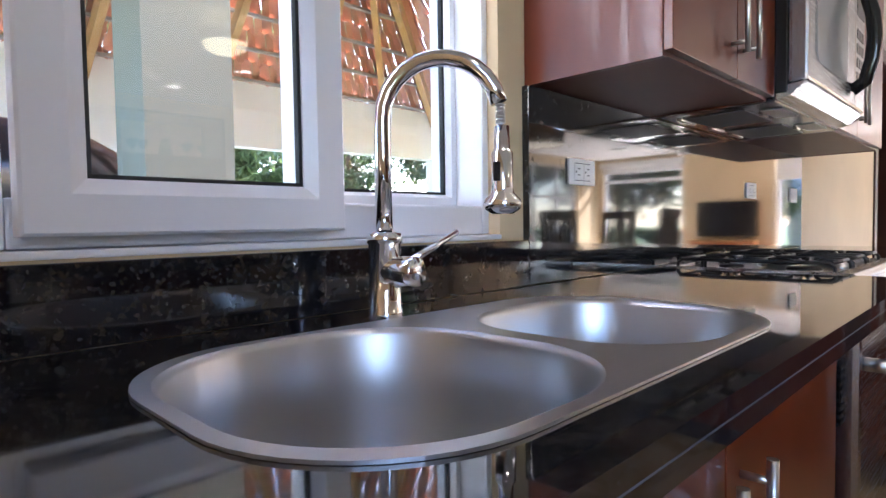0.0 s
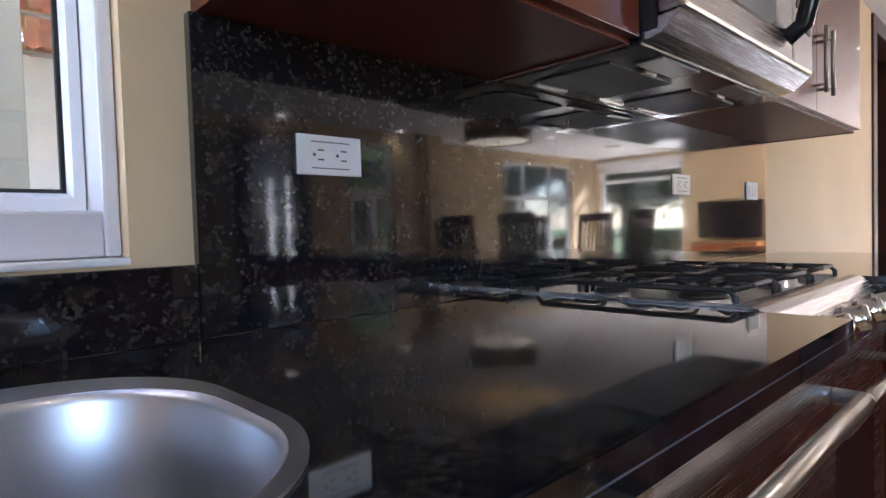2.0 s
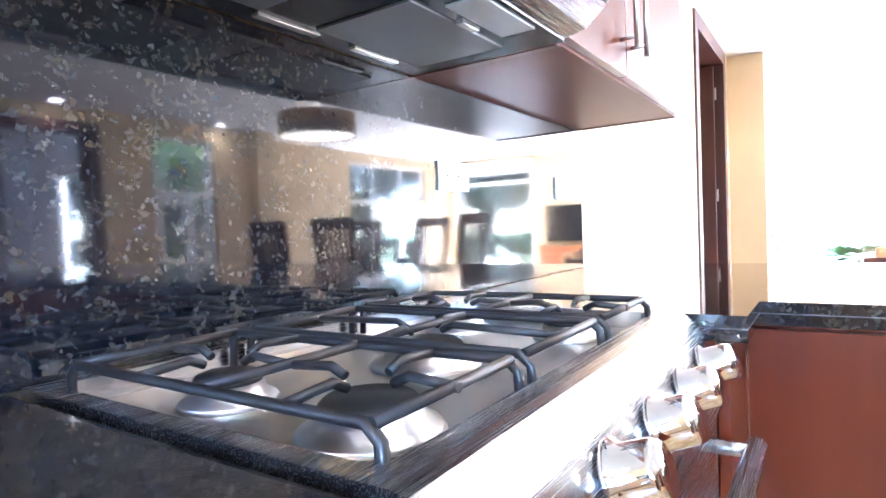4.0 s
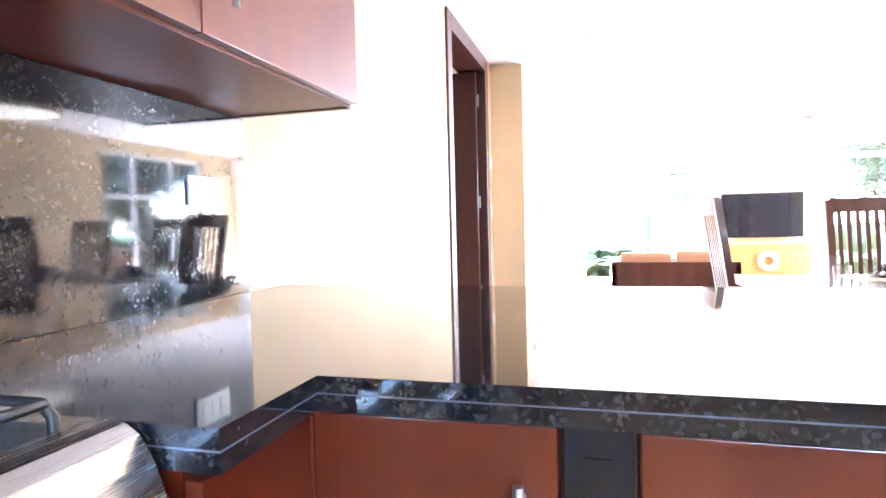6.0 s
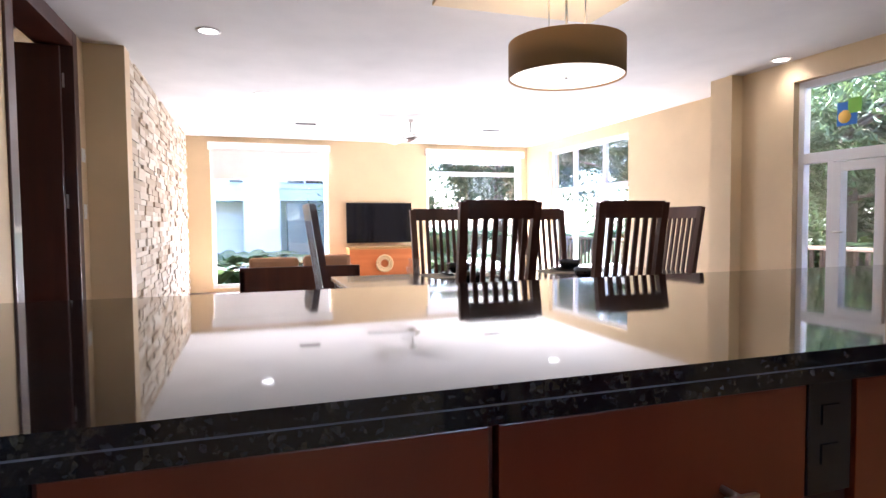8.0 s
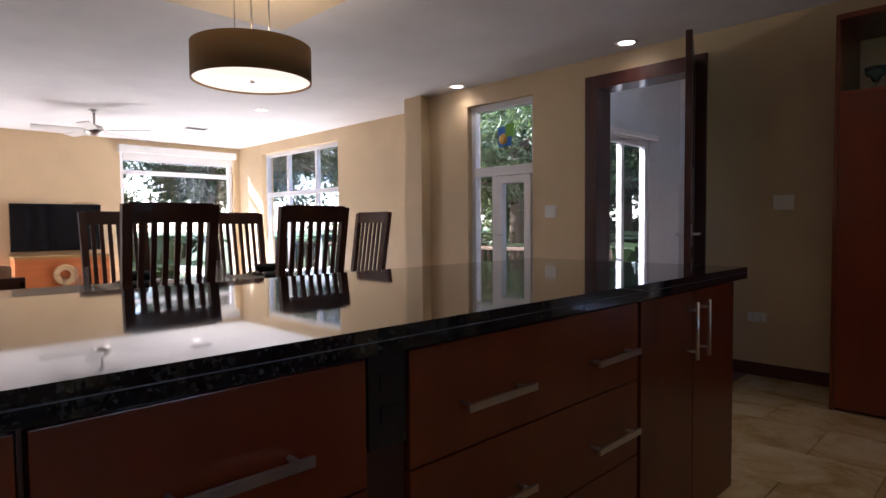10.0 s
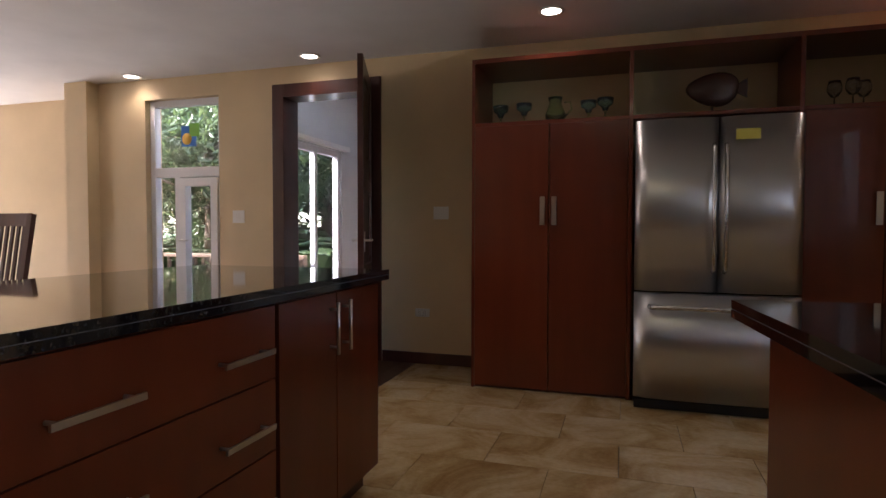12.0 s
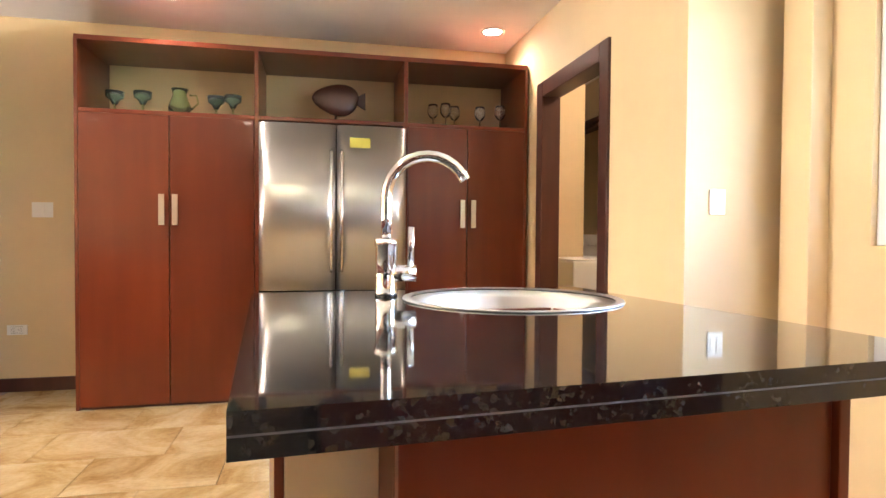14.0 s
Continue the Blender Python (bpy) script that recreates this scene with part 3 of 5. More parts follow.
wt3 = worktop("worktop", ISL, [[(SKC.x + 0.235 * math.cos(a * math.pi / 24), SKC.y + 0.235 * math.sin(a * math.pi / 24)) for a in range(48)]], "polished black speckled granite island worktop with a round sink")
panel = solo("backsplash", box(0.0, 2.39, 0.0, YN - 0.001, TOP + 0.0005, 1.378, 0.0015), M_GRANITE, "tall polished black granite backsplash behind the stove", "backsplash")
low = solo("backsplash", box(XW, -0.003, 0.0, YN - 0.001, TOP + 0.0005, 1.018, 0.0015), M_GRANITE, "low polished black granite upstand under the window", "backsplash")
# ---------- kitchen cabinets ----------
def bar_handle(name, p0, p1, out, parent, label="satin nickel bar handle"):
    """A flat bar on two posts between p0 and p1, standing off along out."""
    p0, p1, out = Vector(p0), Vector(p1), Vector(out)
    d = (p1 - p0).normalized()
    b = bmesh.new()
    tube(b, [p0 + out, p1 + out], 0.0065, 8)
    for q in (p0 + d * 0.025, p1 - d * 0.025):
        tube(b, [q, q + out], 0.005, 8)
    return part(name, b, M_HANDLE, parent, label)


def flat_handle(p0, p1, out, parent, wide):
    """A flat strip handle with two posts."""
    p0, p1, out, wide = Vector(p0), Vector(p1), Vector(out), Vector(wide)
    d = (p1 - p0).normalized()
    b = bmesh.new()
    n = out.normalized()
    rs = []
    for q in (p0, p1):
        c = q + out
        rs.append(ring(b, [c + wide, c + wide + n * 0.007, c - wide + n * 0.007, c - wide]))
    skin(b, rs, cap0=True, cap1=True, smooth=False)
    for q in (p0 + d * 0.02, p1 - d * 0.02):
        tube(b, [q, q + out], 0.005, 8)
    return part("handle", b, M_HANDLE, parent, "satin nickel flat bar handle")


def upper(x0, x1, splits, label):
    z0, z1, d = 1.378, 2.20, 0.335
    c = thing("wall_cabinet", ((x0 + x1) / 2, -d / 2, z0), label, "cabinet", "wall cabinets")
    part("body", box(x0 + 0.018, x1 - 0.018, -d + 0.02, YN - 0.002, z0 + 0.004, z1, 0), M_CHERRYL, c)
    part("side_panel", box(x0, x0 + 0.018, -d + 0.02, YN - 0.002, z0 + 0.001, z1, 0.001), M_CHERRY, c)
    part("side_panel", box(x1 - 0.018, x1, -d + 0.02, YN - 0.002, z0 + 0.001, z1, 0.001), M_CHERRY, c)
    us = [x0, *splits, x1]
    for i, (ua, ub) in enumerate(zip(us, us[1:])):
        dr = part("door", box(ua + 0.0015, ub - 0.0015, -d, -d + 0.019, z0 + 0.012, z1 - 0.002, 0.0015), M_CHERRY, c)
        hx = ub - 0.04 if i % 2 == 0 else ua + 0.04
        bar_handle("handle", (hx, -d, z0 + 0.06), (hx, -d, z0 + 0.26), (0, -0.035, 0), dr)
    return c


upper(0.010, 0.664, [0.37], "cherry wood wall cabinet with two doors beside the window")
upper(1.432, 2.39, [1.795], "cherry wood wall cabinet with two doors beyond the microwave")
oc = thing("wall_cabinet", (1.047, -0.16, 1.82), "short cherry wood cabinet above the microwave", "cabinet", "wall cabinets")
part("body", box(0.666, 1.43, -0.315, YN - 0.002, 1.84, 2.2), M_CHERRY, oc)
for i in range(2):
    part("door", box(0.667 + i * 0.382, 1.046 + i * 0.382, -0.335, -0.316, 1.842, 2.198, 0.0015), M_CHERRY, oc)

# microwave with extractor underneath
mw = thing("microwave", (1.047, -0.2, 1.375), "stainless steel over-range microwave with a curved black handle", "microwave")
part("body", box(0.668, 1.428, -0.365, YN - 0.003, 1.40, 1.838, 0.004), M_BLACK, mw)
fd = part("front_door", box(0.668, 1.262, -0.415, -0.366, 1.425, 1.836, 0.009), M_STEEL, mw, "stainless steel door")
dwb = slab(rrect(0.74, 1.13, 1.485, 1.785, 0, 0.04, 6), [], 0, 0.004)
bmesh.ops.transform(dwb, matrix=Matrix(((1, 0, 0, 0), (0, 0, -1, -0.4145), (0, 1, 0, 0), (0, 0, 0, 1))), verts=dwb.verts)
part("door_window", dwb, mat("grey_door_glass", (0.34, 0.34, 0.35), 0.14), fd, "dark grey glass window with rounded corners")
cpm = part("control_panel", box(1.265, 1.428, -0.415, -0.366, 1.425, 1.836, 0.009), M_STEEL, mw)
part("display", box(1.287, 1.407, -0.4165, -0.4145, 1.74, 1.80, 0.001), M_BLACKGLASS, cpm)
for r in range(4):
    for c in range(3):
        part("button", box(1.29 + c * 0.04, 1.322 + c * 0.04, -0.4168, -0.4145, 1.52 + r * 0.048, 1.552 + r * 0.048, 0.001), M_BLACK, cpm)
hb = bmesh.new()
tube(hb, [(1.205, -0.416, 1.475), (1.205, -0.452, 1.50), (1.205, -0.47, 1.57), (1.205, -0.476, 1.64), (1.205, -0.47, 1.71), (1.205, -0.452, 1.78), (1.205, -0.416, 1.80)], 0.014, 12, 1.5)
mh = part("handle", hb, M_BLACK, fd, "bowed black and chrome handle")
part("handle_trim", tube(bmesh.new(), [(1.224, -0.455, 1.515), (1.224, -0.474, 1.57), (1.224, -0.481, 1.64), (1.224, -0.474, 1.71), (1.224, -0.455, 1.765)], 0.007, 8), M_CHROME, mh)
lb = bmesh.new()
skin(lb, [ring(lb, [(x, -0.408, 1.424), (x, -0.372, 1.392), (x, -0.335, 1.384), (x, -0.335, 1.399), (x, -0.366, 1.42)]) for x in (0.672, 1.424)], cap0=True, cap1=True, smooth=False)
part("lower_lip", lb, M_STEEL, mw, "sloped stainless lip with a black underside")
us = part("underside", box(0.67, 1.426, -0.334, -0.004, 1.378, 1.3995, 0.004), M_BLACK, mw)
M_FILTER = metal("filter_mesh", (0.28, 0.28, 0.29), 0.55, "x")
M_COVER = mat("frosted_cover", (0.35, 0.35, 0.36), 0.3)
for x0 in (0.725, 1.10):
    part("filter", box(x0, x0 + 0.27, -0.24, -0.06, 1.3745, 1.3785, 0.001), M_FILTER, us, "grey metal grease filter")
    part("lamp_cover", box(x0 + 0.05, x0 + 0.22, -0.325, -0.265, 1.3745, 1.3785, 0.001), M_COVER, us)
    part("filter_latch", box(x0 + 0.11, x0 + 0.16, -0.258, -0.245, 1.371, 1.3785, 0.001), M_HANDLE, us)
for x0 in (0.74, 1.0, 1.2):
    part("vent_rail", box(x0, x0 + 0.12, -0.05, -0.035, 1.373, 1.3785, 0.001), M_HANDLE, us)


def base_unit(name, axis, u0, u1, face, back, fronts, label, mat_front=None, end_panel=False):
    """A floor cabinet; face is the plane of its doors; fronts are rows (z0, z1, splits, handle)."""
    s = -1 if face < back else 1
    mid = (face + back) / 2
    t = thing(name, ((u0 + u1) / 2, mid, 0) if axis == "x" else (mid, (u0 + u1) / 2, 0), label, "cabinet", "floor cabinets")

    def b(a, c, e, f, z0, z1, bev=0.0):
        return box(a, c, e, f, z0, z1, bev) if axis == "x" else box(e, f, a, c, z0, z1, bev)
    part("body", b(u0 + 0.001, u1 - 0.001, face - s * 0.021, back, 0.10, TOP - 0.0425), M_CHERRY, t)
    part("plinth", b(u0 + 0.002, u1 - 0.002, face - s * 0.07, back - s * -0.0, 0.0, 0.0995), M_DARKWOOD, t)
    for z0, z1, n, hd in fronts:
        w = (u1 - u0) / n
        for i in range(n):
            a, c = u0 + i * w + 0.002, u0 + (i + 1) * w - 0.002
            dr = part("drawer_front" if hd == "h" else "door", b(a, c, face, face - s * 0.019, z0, z1, 0.0015), mat_front or M_CHERRY, t)
            o = Vector((0, s * 0.032, 0)) if axis == "x" else Vector((s * 0.032, 0, 0))

            def P(u, z):
                return (u, face, z) if axis == "x" else (face, u, z)
            if hd == "h":
                k = 2 if c - a > 0.7 else 1
                for q in range(k):
                    m = a + (c - a) * (0.5 if k == 1 else (0.19, 0.74)[q])
                    flat_handle(P(m - 0.105, z1 - 0.12), P(m + 0.105, z1 - 0.12), o, dr, Vector((0, 0, 0.0075)))
            elif hd == "v":
                hu = c - 0.045 if i % 2 == 0 else a + 0.045
                bar_handle("handle", P(hu, z1 - 0.21), P(hu, z1 - 0.03), o, dr)
    return t


DOORS = [(0.105, 0.855, 2, "v")]
DRAW = [(0.105, 0.43, 1, "h"), (0.434, 0.641, 1, "h"), (0.645, 0.855, 1, "h")]
base_unit("base_cabinet", "x", XW + 0.002, -1.0, -0.60, YN - 0.002, DOORS, "cherry wood floor cabinet under the worktop corner")
sc = thing("sink_cabinet", (-0.5, -0.3, 0), "cherry wood sink cabinet with two doors", "cabinet", "floor cabinets")
for u0, u1, y0, y1 in ((-0.998, -0.98, -0.579, 0.018), (0.03, 0.048, -0.579, 0.018), (-0.98, 0.03, 0.0, 0.018)):
    part("side_panel", box(u0, u1, y0, y1, 0.1, TOP - 0.0425), M_CHERRY, sc)
part("plinth", box(-0.998, 0.048, -0.53, -0.5, 0, 0.1), M_DARKWOOD, sc)
part("bottom", box(-0.98, 0.03, -0.579, 0.0, 0.1, 0.118), M_CHERRY, sc)
for i, (a, c) in enumerate(((-0.997, -0.477), (-0.473, 0.047))):
    dr = part("door", box(a, c, -0.60, -0.581, 0.105, 0.855, 0.0015), M_CHERRY, sc)
    hx = c - 0.045 if i == 0 else a + 0.045
    bar_handle("handle", (hx, -0.60, 0.62), (hx, -0.60, 0.80), (0, -0.032, 0), dr)
dw = thing("dishwasher", (0.37, -0.3, 0), "stainless steel dishwasher with a bar handle and dark vent", "dishwasher")
part("body", box(0.052, 0.692, -0.575, YN - 0.002, 0.09, TOP - 0.0425), M_BLACK, dw)
part("front_panel", box(0.10, 0.688, -0.625, -0.576, 0.11, 0.862, 0.012), M_STEEL, dw)
part("handle", tube(bmesh.new(), [(0.13, -0.626, 0.80), (0.13, -0.664, 0.80), (0.66, -0.664, 0.80), (0.66, -0.626, 0.80)], 0.0125, 10), M_HANDLE, dw)
for k in range(8):
    part("vent_slat", box(0.056, 0.094, -0.604, -0.578, 0.70 + k * 0.014, 0.708 + k * 0.014, 0.002), M_BLACK, dw)
part("plinth", box(0.054, 0.69, -0.55, -0.5, 0, 0.088), M_BLACK, dw)

# peninsula
FACE = 1.652
base_unit("corner_cabinet", "x", 1.447, FACE - 0.0005, -0.578, YN - 0.002, [(0.105, 0.855, 1, "")], "cherry wood corner filler cabinet beside the stove")
pc = base_unit("peninsula_cabinet", "y", -0.882, -0.58, FACE, 2.53, [(0.105, 0.855, 1, "")], "narrow cherry wood peninsula cabinet in the inner corner")
bar_handle("handle", (FACE, -0.84, 0.62), (FACE, -0.84, 0.80), (-0.032, 0, 0), pc)
base_unit("drawer_cabinet", "y", -1.393, -0.966, FACE, 2.53, [(0.105, 0.855, 1, "")], "cherry wood peninsula cabinet with a plain front")
base_unit("drawer_cabinet", "y", -1.855, -1.401, FACE, 2.53, DRAW, "cherry wood drawer cabinet with three deep drawers")
base_unit("drawer_cabinet", "y", -2.785, -1.945, FACE, 2.53, DRAW, "wide cherry wood drawer cabinet, two flat bar handles a drawer")
base_unit("peninsula_cabinet", "y", -3.52, -2.80, FACE, 2.53, [(0.105, 0.855, 2, "v")], "cherry wood peninsula cabinet with two doors")
for y0, y1 in ((-0.966, -0.882), (-1.401, -1.393), (-1.945, -1.855), (-2.80, -2.785)):
    fsx = thing("filler_strip", (2.1, (y0 + y1) / 2, 0.1), "dark stained filler strip between the drawer cabinets", "filler strip", "filler strips")
    part("strip", box(FACE + 0.012, 2.53, y0 + 0.001, y1 - 0.001, 0.1, TOP - 0.0425, 0.001), M_DARKWOOD, fsx)
    if y1 - y0 > 0.05:
        ob = part("outlet_box", box(FACE + 0.002, FACE + 0.0115, y0 + 0.004, y1 - 0.004, 0.70, 0.862, 0.002), M_BLACK, fsx, "black plastic outlet plate")
        for z in (0.755, 0.81):
            part("socket", box(FACE, FACE + 0.0018, (y0 + y1) / 2 - 0.016, (y0 + y1) / 2 + 0.016, z - 0.014, z + 0.014, 0.0004), M_BLACKGLASS, ob)

solo("filler_strip", box(FACE + 0.0005, FACE + 0.02, -0.5795, -0.54, 0.1, TOP - 0.0425, 0.001), M_CHERRY, "cherry wood filler strip in the inner cabinet corner", "filler strip", "filler strips")

# island
isl = thing("kitchen_island", (0.0, -2.3, 0), "cherry wood panelled kitchen island with a stepped back panel", "island")
part("back_panel", box(-0.40, 0.19, -1.96, -1.94, 0.0, TOP - 0.0425, 0.002), M_CHERRY, isl)
part("side_panel", box(0.17, 0.19, -2.75, -1.961, 0.0, TOP - 0.0425, 0.002), M_CHERRY, isl)
part("side_panel", box(-0.42, -0.401, -2.75, -1.93, 0.0, TOP - 0.0425, 0.002), M_CHERRY, isl)
part("front_panel", box(-0.40, 0.169, -2.75, -2.73, 0.0, TOP - 0.0425, 0.002), M_CHERRY, isl)
part("support_panel", box(0.191, 0.30, -2.70, -2.04, 0.0, TOP - 0.0425, 0.002), M_WALL, isl, "pale painted support wall")
part("end_panel", box(0.3005, 0.312, -2.705, -2.045, 0.0, TOP - 0.0425, 0.002), M_CHERRY, isl)
for ob in (wt3, isl):
    ob.matrix_world = ISL_TURN @ Matrix.Translation(OFF[ob])

# pantry wall with fridge
PX0, PX1, PF, PT = -1.115, 1.68, -5.145, 2.215
pw = thing("pantry_cabinet", (0.25, -5.4, 0), "tall cherry wood pantry wall with an open top shelf", "cabinet")
part("top_board", box(PX0, PX1, PF, YS + 0.001, PT - 0.03, PT, 0.002), M_CHERRYX, pw)
part("shelf_board", box(PX0 + 0.021, PX1 - 0.021, PF - 0.004, YS + 0.001, 1.765, 1.79, 0.002), M_CHERRYX, pw)
for x0, x1 in ((PX1 - 0.02, PX1), (0.645, 0.67), (-0.29, -0.265), (PX0, PX0 + 0.02)):
    part("upright", box(x0, x1, PF + 0.002, YS + 0.001, 0.0, PT - 0.0305, 0.002), M_CHERRY, pw)
part("kick_board", box(0.671, PX1 - 0.021, PF - 0.05, PF - 0.03, 0, 0.02), M_DARKWOOD, pw)
part("kick_board", box(PX0 + 0.021, -0.291, PF - 0.05, PF - 0.03, 0, 0.02), M_DARKWOOD, pw)
for x0, x1 in ((0.672, 1.16), (1.165, 1.658), (-1.094, -0.695), (-0.691, -0.292)):
    dr = part("door", box(x0, x1, PF - 0.018, PF + 0.001, 0.02, 1.763, 0.002), M_CHERRY, pw)
    left = x0 in (1.165, -0.691)
    hx = x0 + 0.035 if left else x1 - 0.035
    flat_handle((hx, PF + 0.001, 1.105), (hx, PF + 0.001, 1.29), (0, 0.028, 0), dr, Vector((0.016, 0, 0)))

fr = thing("refrigerator", (0.165, -5.3, 0), "stainless steel french door refrigerator with a bottom freezer", "refrigerator")
part("body", box(-0.275, 0.61, YS + 0.05, -5.02, 0.03, 1.76, 0.006), M_BLACK, fr)


def bowed(x0, x1, z0, z1, y, depth=0.055, swell=0.02):
    b = bmesh.new()
    rs = []
    n = 12
    for z in (z0, z1):
        pts = [(x0 + 0.0, y, z)]
        for k in range(n + 1):
            f = k / n
            pts.append((x0 + (x1 - x0) * f, y + depth + swell * math.sin(math.pi * f) ** 0.6 - (0.012 if k in (0, n) else 0), z))
        pts.append((x1, y, z))
        rs.append(ring(b, pts))
    skin(b, rs, cap0=True, cap1=True)
    return b


dl = part("fridge_door", bowed(0.158, 0.61, 0.735, 1.77, -5.015), M_FRIDGE, fr)
dr2 = part("fridge_door", bowed(-0.275, 0.152, 0.735, 1.77, -5.015), M_FRIDGE, fr)
fz = part("freezer_drawer", bowed(-0.275, 0.61, 0.075, 0.722, -5.015), M_FRIDGE, fr)
for x, p in ((0.185, dl), (0.122, dr2)):
    part("handle", tube(bmesh.new(), [(x, -4.945, 0.86), (x, -4.905, 0.875), (x, -4.898, 1.2), (x, -4.905, 1.59), (x, -4.945, 1.605)], 0.012, 10, 1.3), M_STEEL, p)
part("handle", tube(bmesh.new(), [(-0.19, -4.945, 0.64), (-0.175, -4.905, 0.64), (0.16, -4.898, 0.64), (0.51, -4.905, 0.64), (0.525, -4.945, 0.64)], 0.012, 10, 1.3), M_STEEL, fz)
part("base_grille", box(-0.27, 0.605, -5.0, -4.97, 0.005, 0.065, 0.004), M_BLACK, fr)
fr.matrix_world = Matrix.Translation((0.185, -5.315, 0)) @ Matrix.Diagonal((1, 1, 0.972, 1))
solo("sticky_note", box(-0.03, 0.095, -4.9545, -4.953, 1.585, 1.645), mat("yellow_note", (0.75, 0.7, 0.15), 0.8), "yellow paper note stuck on the refrigerator door", "note")
# ---------- sink and taps ----------
sk = thing("sink", (-0.535, -0.355, 0.7), "stainless steel double bowl undermount sink with a wide rim", "sink")
B1 = (-0.936, -0.533, -0.562, -0.145)
B2 = (-0.497, -0.112, -0.558, -0.195)
part("rim", slab(rrect(-0.951, -0.095, -0.578, -0.128, 0, 0.17, 12), [rrect(*B1, 0, 0.165, 12), rrect(*B2, 0, 0.14, 12)], TOP + 0.0005, TOP + 0.0035), M_SINK, sk)
for (x0, x1, y0, y1), r in ((B1, 0.165), (B2, 0.14)):
    b = bmesh.new()
    rs = []
    for z, g in ((TOP + 0.0034, -0.001), (TOP + 0.0015, 0.003), (TOP - 0.006, 0.006), (0.82, 0.011), (0.76, 0.016), (0.73, 0.024), (0.712, 0.04), (0.704, 0.065), (0.701, 0.11)):
        rs.append(ring(b, rrect(x0 + g, x1 - g, y0 + g, y1 - g, z, max(0.03, r - g * 0.6), 12)))
    skin(b, rs, cap1=True)
    bw = part("bowl", b, M_SINK, sk)
    cx, cy = (x0 + x1) / 2, (y0 + y1) / 2
    part("drain", lathe(bmesh.new(), [(0.0, 0), (0.026, 0), (0.03, 0.004), (0.042, 0.005), (0.045, 0.0015), (0.045, 0.0)], (cx, cy, 0.7015), 24), M_CHROME, bw)


def gooseneck(name, base, heading, r_arch, z_turn, z_end, label, head):
    """A tall tap: body, arched spout towards heading (degrees), side lever."""
    t = thing(name, base, label, "tap")
    bxx, by, bz = base
    h = radians(heading)
    d = Vector((math.cos(h), math.sin(h), 0))
    side = Vector((-d.y, d.x, 0))
    part("body", lathe(bmesh.new(), [(0.0, 0), (0.027, 0), (0.027, 0.012), (0.0255, 0.014), (0.0255, 0.118), (0.028, 0.12), (0.028, 0.135), (0.014, 0.137)], base, 28), M_CHROME, t)
    pts = [(bxx, by, bz + 0.13), (bxx, by, z_turn - 0.05), (bxx, by, z_turn)]
    for k in range(1, 13):
        a = math.pi * k / 12 * (0.93 if head else 0.86)
        pts.append(Vector((bxx, by, z_turn)) + d * (r_arch - r_arch * math.cos(a)) + Vector((0, 0, r_arch * math.sin(a))))
    end = Vector(pts[-1])
    part("spout", tube(bmesh.new(), pts, 0.0135, 16), M_CHROME, t)
    if head:
        for i in range(7):
            part("hose_ring", lathe(bmesh.new(), [(0.006, 0), (0.0085, 0.002), (0.006, 0.004)], (end.x + d.x * 0.002, end.y + d.y * 0.002, end.z - 0.006 - i * 0.0045), 12), M_HANDLE, t)
        e = (end.x + d.x * 0.004, end.y + d.y * 0.004, z_end)
        hh = end.z - 0.036 - z_end
        sp = part("spray_head", lathe(bmesh.new(), [(0.0, 0), (0.016, 0.0), (0.027, 0.007), (0.030, 0.014), (0.028, 0.022), (0.018, 0.032), (0.0165, 0.04), (0.0165, hh - 0.04), (0.0125, hh - 0.036), (0.0115, hh), (0.0, hh)], e, 24), M_CHROME, t)
        part("spray_button", box(-0.006, 0.006, -0.0185, -0.014, 0.05, hh - 0.055, 0.002, pose(*e, 0, 0, heading - 30)), M_BLACK, sp)
    return t, d, side


t1, d1, s1 = gooseneck("kitchen_tap", (-0.525, -0.105, TOP), -51, 0.092, 1.222, 1.072, "chrome pull-down kitchen tap with a gooseneck spout", True)
b = bmesh.new()
k0, kd = Vector((-0.525, -0.105, 0.985)), Vector((0.24, -0.97, 0.0)).normalized()
tube(b, [k0, k0 + kd * 0.058, k0 + kd * 0.062, k0 + kd * 0.0625], [0.024, 0.024, 0.0225, 0.001], 24)
lv = part("valve", b, M_CHROME, t1)
part("lever", tube(bmesh.new(), [k0 + kd * 0.05 + Vector((0, 0, 0.018)), k0 + kd * 0.05 + Vector((0.045, 0.0, 0.035)), k0 + kd * 0.05 + Vector((0.098, -0.005, 0.06))], [0.006, 0.0055, 0.0048], 10), M_CHROME, lv)
t2, d2, s2 = gooseneck("island_tap", (0.122, -2.735, TOP), 172, 0.098, 1.145, 1.145, "chrome gooseneck tap on the island", False)
b = bmesh.new()
tube(b, [(0.122, -2.735, 0.965), (0.052, -2.727, 0.965)], 0.02, 18)
v2 = part("valve", b, M_CHROME, t2)
part("lever", tube(bmesh.new(), [(0.065, -2.728, 0.98), (0.063, -2.728, 1.075)], 0.008, 10), M_CHROME, v2)
rsk = thing("round_sink", (-0.157, -2.64, 0.75), "round stainless steel bar sink set in the island", "sink")
part("bowl", lathe(bmesh.new(), [(0.232, 0.163), (0.25, 0.1645), (0.252, 0.162), (0.249, 0.1605), (0.232, 0.158), (0.225, 0.14), (0.215, 0.05), (0.19, 0.012), (0.15, 0.0), (0.045, -0.004)], (-0.157, -2.64, 0.75), 48), M_SINK, rsk)
part("drain", lathe(bmesh.new(), [(0.0, 0), (0.026, 0), (0.04, 0.004), (0.042, 0.0)], (-0.157, -2.64, 0.7465), 20), M_CHROME, rsk)

